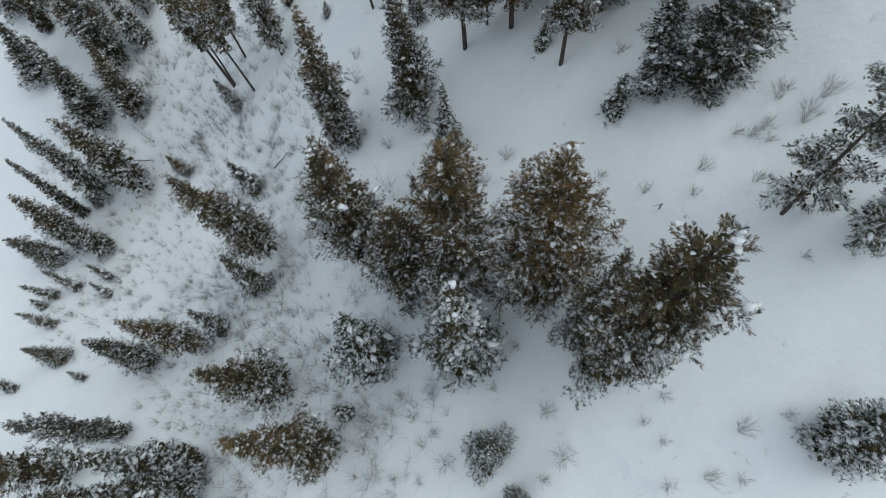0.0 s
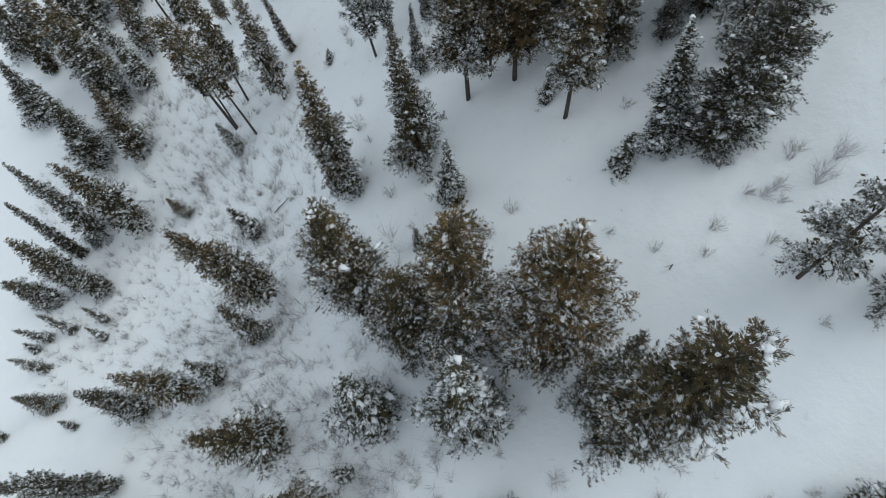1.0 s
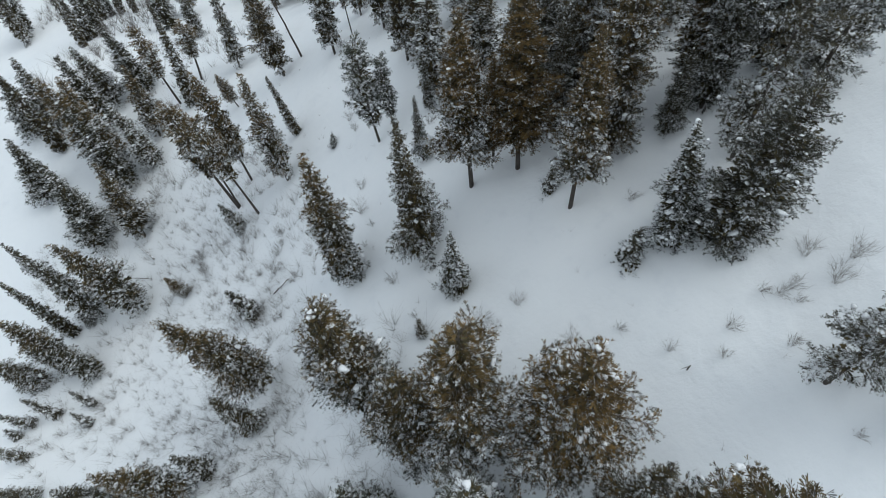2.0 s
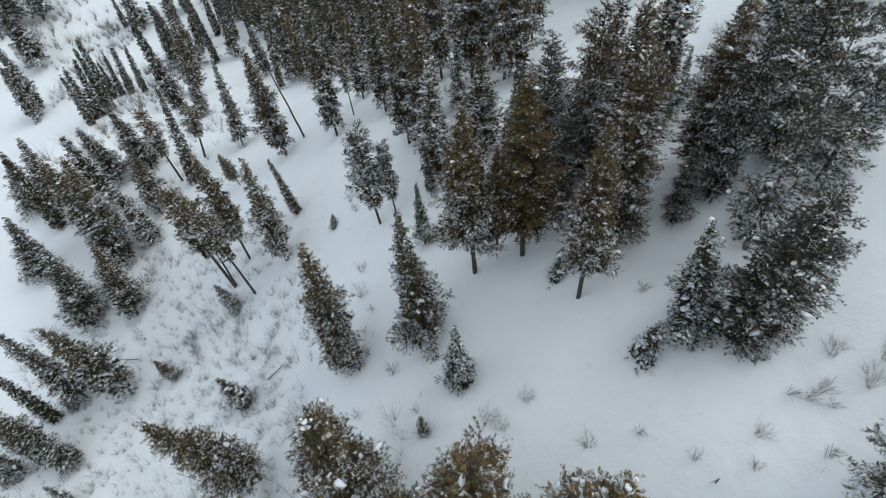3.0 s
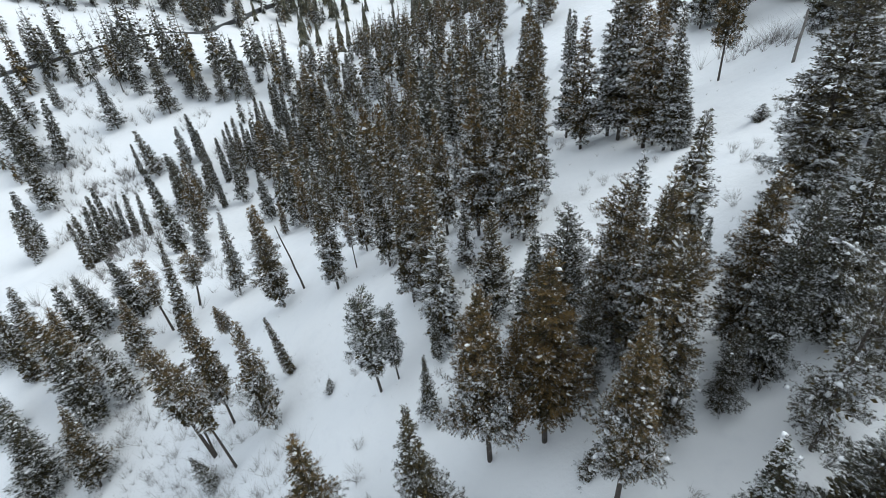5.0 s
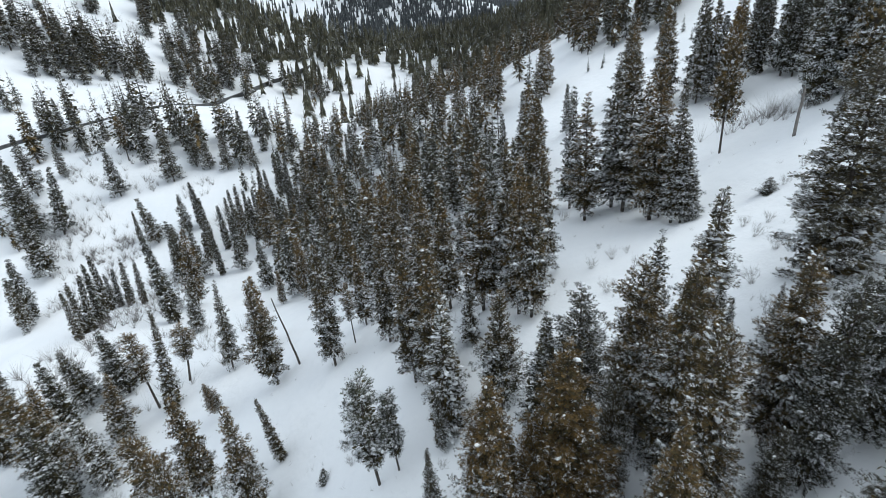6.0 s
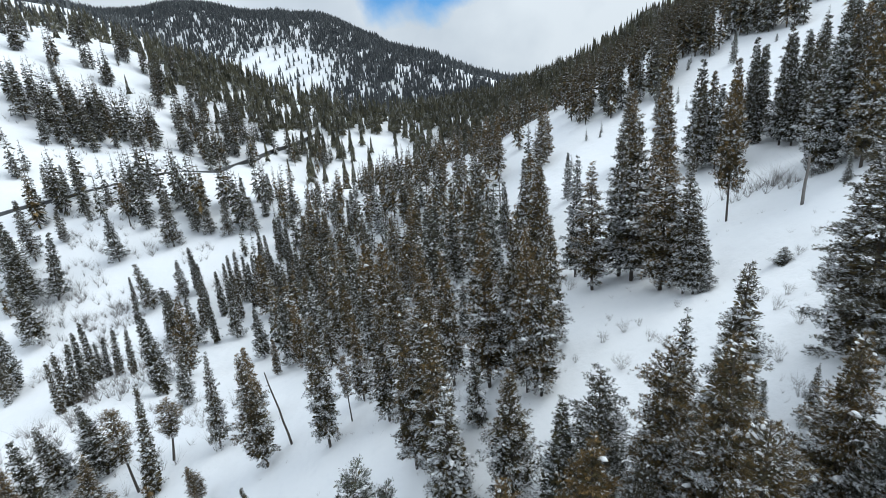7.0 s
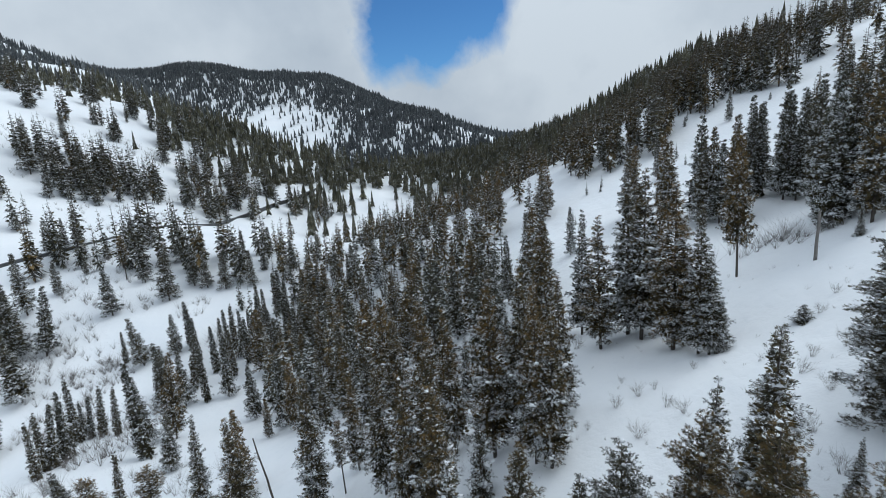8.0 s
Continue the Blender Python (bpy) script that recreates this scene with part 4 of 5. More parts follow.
stand("O", -91.1, 363.6, 20.4)
stand("O", -83.9, 350.9, 24.6)
stand("G", -89.3, 340.9, 24.8)
stand("O", -98.5, 357.0, 25.9)
stand("G", -93.3, 359.1, 22.2)
stand("G", -87.5, 360.4, 22.2)
stand("G", -82.3, 372.7, 23.1)
stand("G", -92.3, 421.6, 21.0)
stand("G", -89.1, 420.0, 22.6)
stand("G", -92.2, 403.3, 21.1)
stand("G", -84.9, 400.5, 18.8)
stand("O", -81.8, 382.3, 27.5)
stand("G", -87.4, 425.2, 18.2)
stand("G", -80.1, 371.0, 27.1)
stand("G", -94.0, 407.4, 23.4)
stand("G", -87.0, 406.9, 21.9)
stand("G", -92.1, 412.2, 18.4)
stand("G", -88.8, 392.4, 20.0)
stand("G", -84.9, 403.1, 22.9)
stand("G", -80.0, 391.6, 25.2)
stand("G", -82.2, 376.7, 24.0)
stand("G", -94.6, 419.9, 19.8)
stand("G", -86.0, 372.8, 20.1)
stand("G", -77.9, 397.9, 23.6)
stand("G", -89.4, 428.1, 22.6)
stand("G", -88.5, 385.0, 23.0)
stand("G", -80.0, 394.6, 25.6)
stand("G", -87.3, 388.9, 20.2)
stand("G", -67.9, 406.4, 24.1)
stand("G", -63.0, 408.4, 19.1)
stand("G", -59.9, 395.6, 22.5)
stand("G", -69.7, 357.0, 27.2)
stand("O", -67.3, 414.7, 21.8)
stand("G", -72.1, 383.9, 18.6)
stand("G", -72.2, 405.7, 21.4)
stand("O", -68.9, 364.0, 27.1)
stand("G", -68.5, 410.9, 25.1)
stand("G", -69.4, 372.5, 27.0)
stand("G", -72.9, 395.8, 22.5)
stand("O", -70.9, 377.5, 18.2)
stand("G", -98.4, 252.1, 19.1)
stand("G", -96.3, 250.3, 19.6)
stand("G", -97.7, 245.3, 21.6)
stand("G", -91.7, 256.4, 26.5)
stand("G", -93.6, 250.3, 26.9)
stand("G", -96.7, 260.5, 25.9)
stand("G", -96.5, 258.0, 20.5)
stand("G", -76.1, 240.5, 24.4)
stand("G", -74.4, 237.7, 22.5)
stand("G", -75.7, 234.0, 24.2)
stand("G", -104.2, 241.1, 20.9)
stand("G", -122.8, 260.2, 25.9)
stand("G", -120.5, 255.0, 23.2)
stand("G", -117.5, 249.4, 20.1)
stand("G", -117.1, 234.2, 23.0)
stand("G", -123.0, 244.3, 20.4)
stand("G", -120.2, 236.4, 22.5)
stand("G", -123.6, 241.7, 23.1)
stand("G", -121.2, 241.0, 25.4)
stand("G", -155.2, 275.7, 25.1)
stand("G", -174.5, 300.6, 20.4)
stand("G", -175.9, 307.0, 18.2)
stand("G", -44.1, 395.4, 20.9)
stand("O", -45.2, 406.3, 21.5)
stand("O", -46.0, 381.8, 18.5)
stand("G", -51.7, 402.5, 26.1)
stand("G", -48.4, 387.7, 25.2)
stand("G", -22.7, 402.6, 21.2)
stand("O", -31.3, 378.5, 20.0)
stand("O", -30.5, 407.5, 18.2)
stand("G", -28.1, 399.3, 18.2)
stand("G", -26.6, 392.0, 19.7)
stand("G", -27.9, 407.0, 21.4)
stand("G", -24.9, 397.3, 18.5)
stand("O", -28.6, 396.0, 21.9)
stand("G", -113.7, 361.8, 2.6)
stand("G", -120.1, 381.5, 3.6)
stand("G", -91.0, 461.2, 4.0)
stand("G", -184.2, 337.2, 3.3)
stand("G", -183.0, 334.1, 4.5)
stand("O", -122.7, 225.1, 21.8)
stand("O", -124.6, 230.2, 26.9)
stand("G", -122.5, 228.0, 22.1)
stand("G", -109.4, 231.5, 23.8)
stand("G", -100.3, 225.2, 18.4)
stand("G", -91.0, 223.6, 24.6)
stand("G", -88.5, 222.2, 19.2)
stand("G", -82.5, 221.9, 21.5)
stand("G", -83.8, 219.7, 25.4)
stand("G", -76.0, 223.5, 22.0)
stand("G", -78.0, 228.0, 25.1)
stand("G", -71.6, 227.6, 26.0)
stand("G", -67.8, 221.4, 22.4)
stand("G", -69.6, 236.8, 24.1)
stand("G", -65.8, 218.7, 21.9)
stand("O", -61.6, 215.8, 27.2)
stand("O", -63.3, 227.0, 19.0)
stand("G", -62.3, 222.4, 20.5)
stand("O", -55.7, 232.0, 23.5)
stand("G", -51.3, 222.1, 22.5)
stand("G", -54.7, 223.3, 19.9)
stand("G", -56.4, 228.2, 19.8)
stand("G", -47.0, 210.1, 19.6)
stand("G", -44.9, 213.4, 18.4)
stand("G", -45.2, 206.8, 22.2)
stand("G", -47.6, 213.7, 20.4)
stand("G", -38.8, 219.7, 17.9)
stand("G", -38.0, 224.1, 19.1)
stand("G", -43.1, 231.5, 22.6)
stand("G", -41.0, 234.2, 20.0)
stand("O", -30.4, 214.9, 19.2)
stand("O", -31.3, 207.3, 15.4)
stand("O", -29.1, 200.5, 20.7)
stand("O", -27.5, 212.2, 15.9)
stand("G", -30.3, 204.2, 18.1)
stand("G", -31.4, 212.1, 17.6)
stand("G", -151.4, 383.2, 3.8)
stand("G", -156.4, 379.4, 4.9)
stand("G", -151.6, 380.4, 4.1)
stand("O", 76.5, 180.6, 15.9)
stand("O", 68.8, 167.4, 14.9)
stand("O", 79.3, 195.2, 16.5)
stand("O", 69.8, 176.4, 14.1)
stand("O", 68.6, 171.6, 15.1)
stand("O", 73.5, 187.6, 16.5)
stand("O", 71.4, 170.8, 13.1)
stand("O", 78.1, 188.0, 16.5)
stand("O", 69.1, 178.7, 17.0)
stand("O", 72.1, 190.4, 19.5)
stand("O", 71.6, 185.2, 15.0)
stand("O", 76.5, 185.1, 18.2)
stand("O", 73.2, 172.8, 15.6)
stand("O", 82.1, 194.7, 17.9)
stand("O", 73.6, 160.7, 17.5)
stand("G", 74.2, 163.3, 15.0)
stand("O", 79.0, 168.7, 14.9)
stand("G", 80.6, 171.6, 17.7)
stand("G", 84.4, 182.8, 18.9)
stand("O", 81.4, 182.5, 19.3)
stand("G", 79.2, 178.0, 15.7)
stand("G", 77.7, 162.3, 16.2)
stand("O", 82.8, 175.4, 18.2)
stand("O", 85.8, 179.6, 16.9)
stand("O", 81.8, 177.8, 17.3)
stand("G", 76.1, 170.0, 16.9)
stand("O", 87.8, 159.0, 16.6)
stand("G", 91.8, 171.8, 17.7)
stand("G", 83.7, 154.7, 18.9)
stand("O", 85.9, 169.2, 13.3)
stand("O", 88.0, 165.3, 14.2)
stand("O", 86.8, 172.9, 18.1)
stand("O", 85.4, 166.4, 13.7)
stand("O", 90.9, 167.0, 16.7)
stand("G", 81.5, 159.6, 16.2)
stand("O", 86.1, 156.9, 16.7)
stand("G", 88.5, 161.4, 15.4)
stand("O", 89.0, 174.9, 17.8)
stand("G", 90.0, 164.0, 16.7)
stand("O", 90.6, 177.2, 14.9)
stand("G", 103.5, 184.0, 15.2)
stand("O", 103.7, 188.7, 17.4)
stand("G", 98.2, 178.9, 18.4)
stand("G", 97.3, 175.4, 19.4)
stand("O", 92.4, 162.7, 16.8)
stand("O", 94.2, 164.4, 18.2)
stand("O", 106.3, 181.0, 15.0)
stand("G", 109.4, 182.3, 18.4)
stand("O", 108.8, 185.2, 18.2)
stand("G", 109.6, 174.1, 19.0)
stand("O", 106.2, 170.8, 18.3)
stand("O", 112.4, 188.4, 14.3)
stand("O", 105.7, 176.4, 18.4)
stand("O", 111.6, 178.5, 16.0)
stand("G", 113.2, 185.7, 16.5)
stand("G", 108.1, 177.1, 16.7)
stand("G", 111.6, 172.0, 15.8)
stand("O", 114.1, 176.0, 17.7)
stand("O", 106.8, 164.7, 15.0)
stand("O", 110.6, 165.9, 16.1)
stand("G", 109.0, 171.7, 17.4)
stand("G", 109.6, 168.4, 15.6)
stand("G", 107.0, 167.4, 18.3)
stand("O", 124.0, 174.0, 13.6)
stand("G", 121.6, 170.7, 18.0)
stand("O", 122.9, 166.3, 18.8)
stand("G", 121.2, 163.6, 15.9)
stand("O", 123.5, 181.0, 13.1)
stand("G", 120.7, 174.1, 18.1)
stand("O", 124.3, 169.4, 17.8)
stand("G", 120.3, 166.7, 16.3)
stand("O", 119.7, 169.1, 15.2)
stand("G", 124.5, 176.5, 14.0)
stand("G", 122.3, 160.7, 17.4)
stand("G", 125.8, 164.8, 16.1)
stand("G", 125.1, 162.3, 17.1)
stand("O", 124.9, 157.1, 18.1)
stand("G", 126.0, 152.4, 14.4)
stand("O", 127.7, 157.6, 14.4)
stand("G", 127.0, 155.3, 14.4)
stand("O", 127.5, 160.1, 15.4)
stand("G", 143.7, 163.4, 18.6)
stand("G", 140.1, 163.5, 14.9)
stand("G", 144.4, 165.8, 19.0)
tree("G", 57.4, 122.3, 14.9, 1, 0.97)
tree("O", 56.1, 116.8, 16.6, 1, 0.97)
tree("O", 56.7, 119.3, 15.8, 1, 0.97)
tree("O", 58.7, 110.1, 17.5, 1, 0.97)
tree("O", 57.5, 107.0, 16.5, 1, 0.97)
tree("G", 61.5, 103.9, 19.4, 1, 0.97)
tree("O", 63.7, 105.7, 14.5, 1, 0.97)
tree("O", 63.6, 102.5, 16.6, 1, 0.97)
tree("O", 61.8, 95.3, 15.5, 1, 0.97)
tree("O", 64.7, 98.8, 17.9, 1, 0.97)
tree("G", 81.7, 113.2, 15.3, 1, 0.97)
tree("G", 78.6, 112.0, 17.8, 1, 0.97)
tree("G", 77.8, 108.5, 16.6, 1, 0.97)
tree("O", 75.1, 111.5, 13.1, 1, 0.97)
tree("G", 72.3, 94.0, 13.5, 1, 0.97)
tree("G", 74.8, 95.9, 17.3, 1, 0.97)
tree("G", 77.6, 102.3, 19.5, 1, 0.97)
tree("G", 75.1, 100.1, 18.1, 1, 0.97)
tree("W", 76.5, 97.7, 17.9, 1, 0.97)
tree("G", 80.4, 99.8, 15.1, 1, 0.97)
tree("O", 90.5, 110.2, 14.0, 1, 0.97)
tree("G", 87.5, 104.8, 14.0, 1, 0.97)
tree("G", 81.6, 102.4, 13.3, 1, 0.97)
tree("W", 65.9, 82.4, 15.6, 1, 0.97)
tree("W", 62.9, 78.4, 19.0, 1, 0.97)
tree("O", 89.7, 100.2, 18.8, 1, 0.97)
tree("O", 94.3, 100.9, 14.6, 1, 0.97)
tree("O", 93.2, 104.9, 16.4, 1, 0.97)
tree("G", 95.1, 106.7, 17.7, 1, 0.97)
tree("G", 87.0, 96.7, 16.6, 1, 0.97)
tree("G", 99.4, 110.0, 15.2, 1, 0.97)
tree("O", 89.7, 96.8, 15.3, 1, 0.97)
tree("G", 99.0, 107.0, 17.3, 1, 0.97)
tree("O", 68.2, 77.2, 17.6, 1, 0.97)
tree("O", 62.0, 72.0, 18.5, 1, 0.97)
tree("O", 70.1, 79.1, 18.1, 1, 0.97)
tree("O", 66.0, 76.0, 17.3, 1, 0.97)
tree("G", 107.1, 119.0, 16.5, 1, 0.97)
tree("G", 103.3, 115.8, 18.3, 1, 0.97)
tree("G", 105.4, 117.3, 19.1, 1, 0.97)
tree("G", 112.3, 115.7, 13.6, 1, 0.97)
tree("G", 108.0, 110.3, 18.8, 1, 0.97)
tree("G", 109.0, 112.4, 16.2, 1, 0.97)
stand("G", 63.0, 154.1, 4.1)
stand("G", 67.1, 153.2, 3.7)
stand("G", 102.7, 167.5, 3.5)
stand("G", 87.0, 153.3, 4.4)
stand("G", 85.0, 146.0, 4.7)
stand("G", 83.5, 139.9, 3.2)
stand("G", 51.2, 135.2, 3.0)
stand("G", 51.7, 137.8, 4.0)


# ---------------------------------------------------------------- more wood beyond the single trees
def spruces(rng, x, y, tall, wide, tiers, spikes):
    """Verts and faces of many far trees at once: stacked ragged skirts."""
    n = len(x)
    z = ground(x, y)
    V, F = [], []
    o = 0
    for k in range(tiers):
        b = 0.08 + 0.80 * k / tiers
        rad = wide * (1.0 - 0.86 * (k / tiers)) * rng.uniform(0.8, 1.15, n)
        top = np.minimum(b + 1.9 / tiers, 1.0) if k < tiers - 1 else 1.0
        a = rng.uniform(0, 6.28, n)[:, None] + np.arange(spikes * 2)[None] * np.pi / spikes
        rr = rad[:, None] * np.where(np.arange(spikes * 2) % 2 == 0, 1.0, 0.32)[None] * rng.uniform(0.75, 1.2, (n, spikes * 2))
        ring = np.stack([x[:, None] + rr * np.cos(a), y[:, None] + rr * np.sin(a), z[:, None] + tall[:, None] * (b + rng.uniform(-0.03, 0.02, (n, spikes * 2)) - np.where(np.arange(spikes * 2) % 2 == 0, 0.035, -0.02)[None])], -1)
        tip = np.stack([x, y, z + tall * top], -1)[:, None]
        v = np.concatenate([ring, tip], 1)
        m = spikes * 2 + 1
        i = np.arange(n)[:, None] * m + np.arange(spikes * 2)[None]
        j = np.arange(n)[:, None] * m + (np.arange(spikes * 2)[None] + 1) % (spikes * 2)
        t = np.broadcast_to(np.arange(n)[:, None] * m + spikes * 2, i.shape)
        V.append(v.reshape(-1, 3))
        F.append(np.stack([i, j, t], -1).reshape(-1, 3) + o)
        o += n * m
    return np.concatenate(V), np.concatenate(F)


# open snow between the woods: x, y, radius
OPEN = [
    (28, 195, 12), (42, 172, 11), (48, 145, 10), (63, 150, 12), (74, 150, 12), (90, 160, 12), (104, 160, 12), (112, 148, 10), (122, 142, 8),
    (-175, 350, 75), (-120, 330, 60), (-90, 190, 48), (-60, 205, 25), (-70, 270, 50), (-130, 260, 60), (20, 432, 30), (16, 390, 18), (14, 340, 12), (-12, 240, 14), (-20, 330, 26), (-15, 390, 16), (-240, 440, 50), (-195, 415, 42), (-160, 440, 25), (-182, 520, 16),
    (-150, 985, 95), (-85, 920, 70), (-185, 930, 62), (88, 850, 20), (60, 790, 13), (165, 830, 13), (30, 975, 18), (5, 700, 16), (30, 640, 30), (-330, 720, 50),
]
# dense woods: x, y, radius, trees per square metre
WOODS = [
    (10, 100, 30, 0.05), (5, 140, 40, 0.05), (0, 180, 45, 0.045), (30, 140, 30, 0.05),
    (-110, 490, 50, 0.032), (-80, 450, 40, 0.028), (-40, 440, 45, 0.026),
    (-10, 500, 50, 0.026), (0, 420, 45, 0.016), (50, 450, 50, 0.016), (40, 330, 40, 0.014), (40, 260, 50, 0.032), (70, 230, 40, 0.035),
    (200, 420, 80, 0.05), (190, 330, 70, 0.05), (160, 260, 60, 0.05), (140, 210, 45, 0.04), (125, 160, 35, 0.028), (100, 400, 60, 0.025), (130, 500, 90, 0.04),
    (-250, 1300, 300, 0.042), (50, 1180, 200, 0.045), (250, 1050, 160, 0.05), (60, 800, 110, 0.036), (60, 930, 90, 0.042), (-30, 1120, 80, 0.045), (-270, 1050, 110, 0.03),
    (-330, 690, 90, 0.016), (-270, 630, 60, 0.013), (-195, 570, 45, 0.014), (-135, 530, 45, 0.026), (-90, 510, 40, 0.026), (150, 640, 110, 0.05),
]


def scatter(seed, n, x0, x1, y0, y1, thin, keep=lambda x, y: np.ones(len(x), bool)):
    """Places for far trees, thinned by the open ground and clumped."""
    rng = np.random.default_rng(seed)
    x, y = rng.uniform(x0, x1, n), rng.uniform(y0, y1, n)
    d = np.full(n, thin)
    for wx, wy, r, k in WOODS:
        d = np.maximum(d, k * np.exp(-(((x - wx) ** 2 + (y - wy) ** 2) / r ** 2) ** 2))
    for ox, oy, r in OPEN:
        d = d * (1 - 0.97 * np.exp(-(((x - ox) ** 2 + (y - oy) ** 2) / r ** 2) ** 2))
    d = d + np.where(y > 800, 0.0055, 0.0)
    d = d * np.clip(0.9 + 1.1 * waves(x, y, seed + 40, 60), 0.15, 2)
    ok = (rng.uniform(0, 1, n) < d * (x1 - x0) * (y1 - y0) / n) & keep(x, y)
    x, y = x[ok], y[ok]
    far = np.ones(len(x), bool)
    for px, py in PLACED:
        far &= (x - px) ** 2 + (y - py) ** 2 > 6.0
    return rng, x[far], y[far]


def off_road(x, y):
    ok = np.ones(len(x), bool)
    for (ax, ay), (bx, by) in zip(ROADLINE, ROADLINE[1:]):
        t = np.clip(((x - ax) * (bx - ax) + (y - ay) * (by - ay)) / ((bx - ax) ** 2 + (by - ay) ** 2), 0, 1)
        ok &= np.hypot(x - ax - t * (bx - ax), y - ay - t * (by - ay)) > 5.5
    return ok


ROADLINE = [(-186, 215), (-164, 228), (-143, 240), (-135, 244), (-126, 249), (-117, 252), (-107, 264), (-93, 280), (-88, 309), (-80, 361), (-67, 391), (-51, 421), (-35, 446)]

SORTS = "OGOGSW"


def merged(name, label, seed, places):
    """Many copies of a few light trees in one mesh, for woods past counting."""
    rng = np.random.default_rng(seed)
    mats, V, F, M, n = [BARK, OLIVE, GREEN, WHITE, RIMED, INNER_SHADE], [], [], [], 0
    models = []
    for k, code in enumerate(SORTS):
        c = KINDS[code][2]
        ob = conifer(500 + k, c["tall"], c["reach"], c["foot"], c["profile"], 0, 0.3, c["mat"], c["rime"])
        parts = []
        for ch in list(ob.children):
            me = ch.data
            v = np.empty(len(me.vertices) * 3, "f")
            me.vertices.foreach_get("co", v)
            parts.append((v.reshape(-1, 3), [tuple(p.vertices) for p in me.polygons], [mats.index(me.materials[p.material_index]) for p in me.polygons]))
            bpy.data.objects.remove(ch)
        bpy.data.objects.remove(ob)
        models.append(parts)
    for code, x, y, tall in places:
        same = [k for k, c in enumerate(SORTS) if c == code]
        parts = models[same[rng.integers(len(same))]]
        s, a = tall / 16, rng.uniform(0, 6.28)
        wide = s * rng.uniform(0.85, 1.2)
        z = float(ground(x, y)) - 0.2
        for v, f, m in parts:
            V.append(np.stack([x + wide * (v[:, 0] * np.cos(a) - v[:, 1] * np.sin(a)), y + wide * (v[:, 0] * np.sin(a) + v[:, 1] * np.cos(a)), z + s * v[:, 2]], 1))
            F.extend([tuple(i + n for i in q) for q in f])
            M.extend(m)
            n += len(v)
    me = mesh_of(name, np.concatenate(V), F, BARK)
    for mat in mats[1:]:
        me.materials.append(mat)
    me.polygons.foreach_set("material_index", M)
    tagged(new(name, me), label, "forest", kind="stuff")


SPARE = lambda x, y: off_road(x, y) & ~((x > -70) & (x < 110) & (y < 160)) & ~((y < 150) & (x < -45))
# the close-set belt of tall firs along the ridge: its outline
BELT = [(-22, 112), (-31, 165), (-16, 186), (8, 196), (30, 165), (31, 100), (25, 78), (17, 66), (11, 86), (5, 84), (-5, 92)]


def within(x, y, outline):
    """Whether a place lies inside an outline."""
    odd = False
    for (ax, ay), (bx, by) in zip(outline, outline[1:] + outline[:1]):
        if (ay > y) != (by > y) and x < ax + (y - ay) / (by - ay) * (bx - ax):
            odd = not odd
    return odd


rng = np.random.default_rng(21)
for _ in range(6000):
    px, py = rng.uniform(-33, 31), rng.uniform(66, 222)
    if within(px, py, BELT) and min((px - qx) ** 2 + (py - qy) ** 2 for qx, qy in PLACED) > (29.0 if py < 118 else 22.0):
        code, tall = "OOOGGGW"[rng.integers(7)], rng.uniform(12.0, 19.5) * (0.55 if rng.uniform() < 0.15 else 1)
        if py < 118:
            tree(code, px, py, tall, 1, 1.12)
        else:
            stand(code, px, py, tall)
rng, fx, fy = scatter(22, 30000, -180, 240, 60, 300, 0.0022, SPARE)
for px, py in zip(fx, fy):
    WOODLAND.append(("OOOGGO"[rng.integers(6)], px, py, rng.uniform(10, 17) * (0.5 if rng.uniform() < 0.1 else 1)))
merged("hillside_forest", "dense snowy conifer forest on the near hillsides", 31, WOODLAND)

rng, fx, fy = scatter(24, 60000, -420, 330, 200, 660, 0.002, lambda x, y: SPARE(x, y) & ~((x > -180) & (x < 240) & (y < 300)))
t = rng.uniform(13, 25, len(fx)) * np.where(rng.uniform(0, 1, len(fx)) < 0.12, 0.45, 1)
# the haze over these trees is only in their lightened needle colour
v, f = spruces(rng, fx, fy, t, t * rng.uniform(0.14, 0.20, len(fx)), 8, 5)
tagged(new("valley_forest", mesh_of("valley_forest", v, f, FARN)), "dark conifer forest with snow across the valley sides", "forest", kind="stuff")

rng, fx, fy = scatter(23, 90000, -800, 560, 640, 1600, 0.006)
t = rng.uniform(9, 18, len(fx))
# the bluish haze over these trees is only in their needle colour
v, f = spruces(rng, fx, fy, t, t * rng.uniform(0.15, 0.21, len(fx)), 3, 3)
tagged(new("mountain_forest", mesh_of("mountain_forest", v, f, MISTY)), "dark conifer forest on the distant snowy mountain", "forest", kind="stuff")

# ---------------------------------------------------------------- road in the valley
rs = np.linspace(0, len(ROADLINE) - 1, 160)
rx = np.interp(rs, range(len(ROADLINE)), [p[0] for p in ROADLINE])
ry = np.interp(rs, range(len(ROADLINE)), [p[1] for p in ROADLINE])
soft = np.ones(45) / 45
rx = np.convolve(np.pad(rx, 22, "reflect", reflect_type="odd"), soft, "valid")
ry = np.convolve(np.pad(ry, 22, "reflect", reflect_type="odd"), soft, "valid")
nx, ny = -np.gradient(ry), np.gradient(rx)
ln = np.hypot(nx, ny)
nx, ny = nx / ln, ny / ln
bed = np.array([max(float(ground(rx[k] + o * nx[k], ry[k] + o * ny[k])) for o in (-1.6, 0, 1.6)) for k in range(len(rx))])
bed = np.convolve(np.pad(bed, 7, "edge"), np.ones(15) / 15, "valid") + 0.5
v, f = [], []
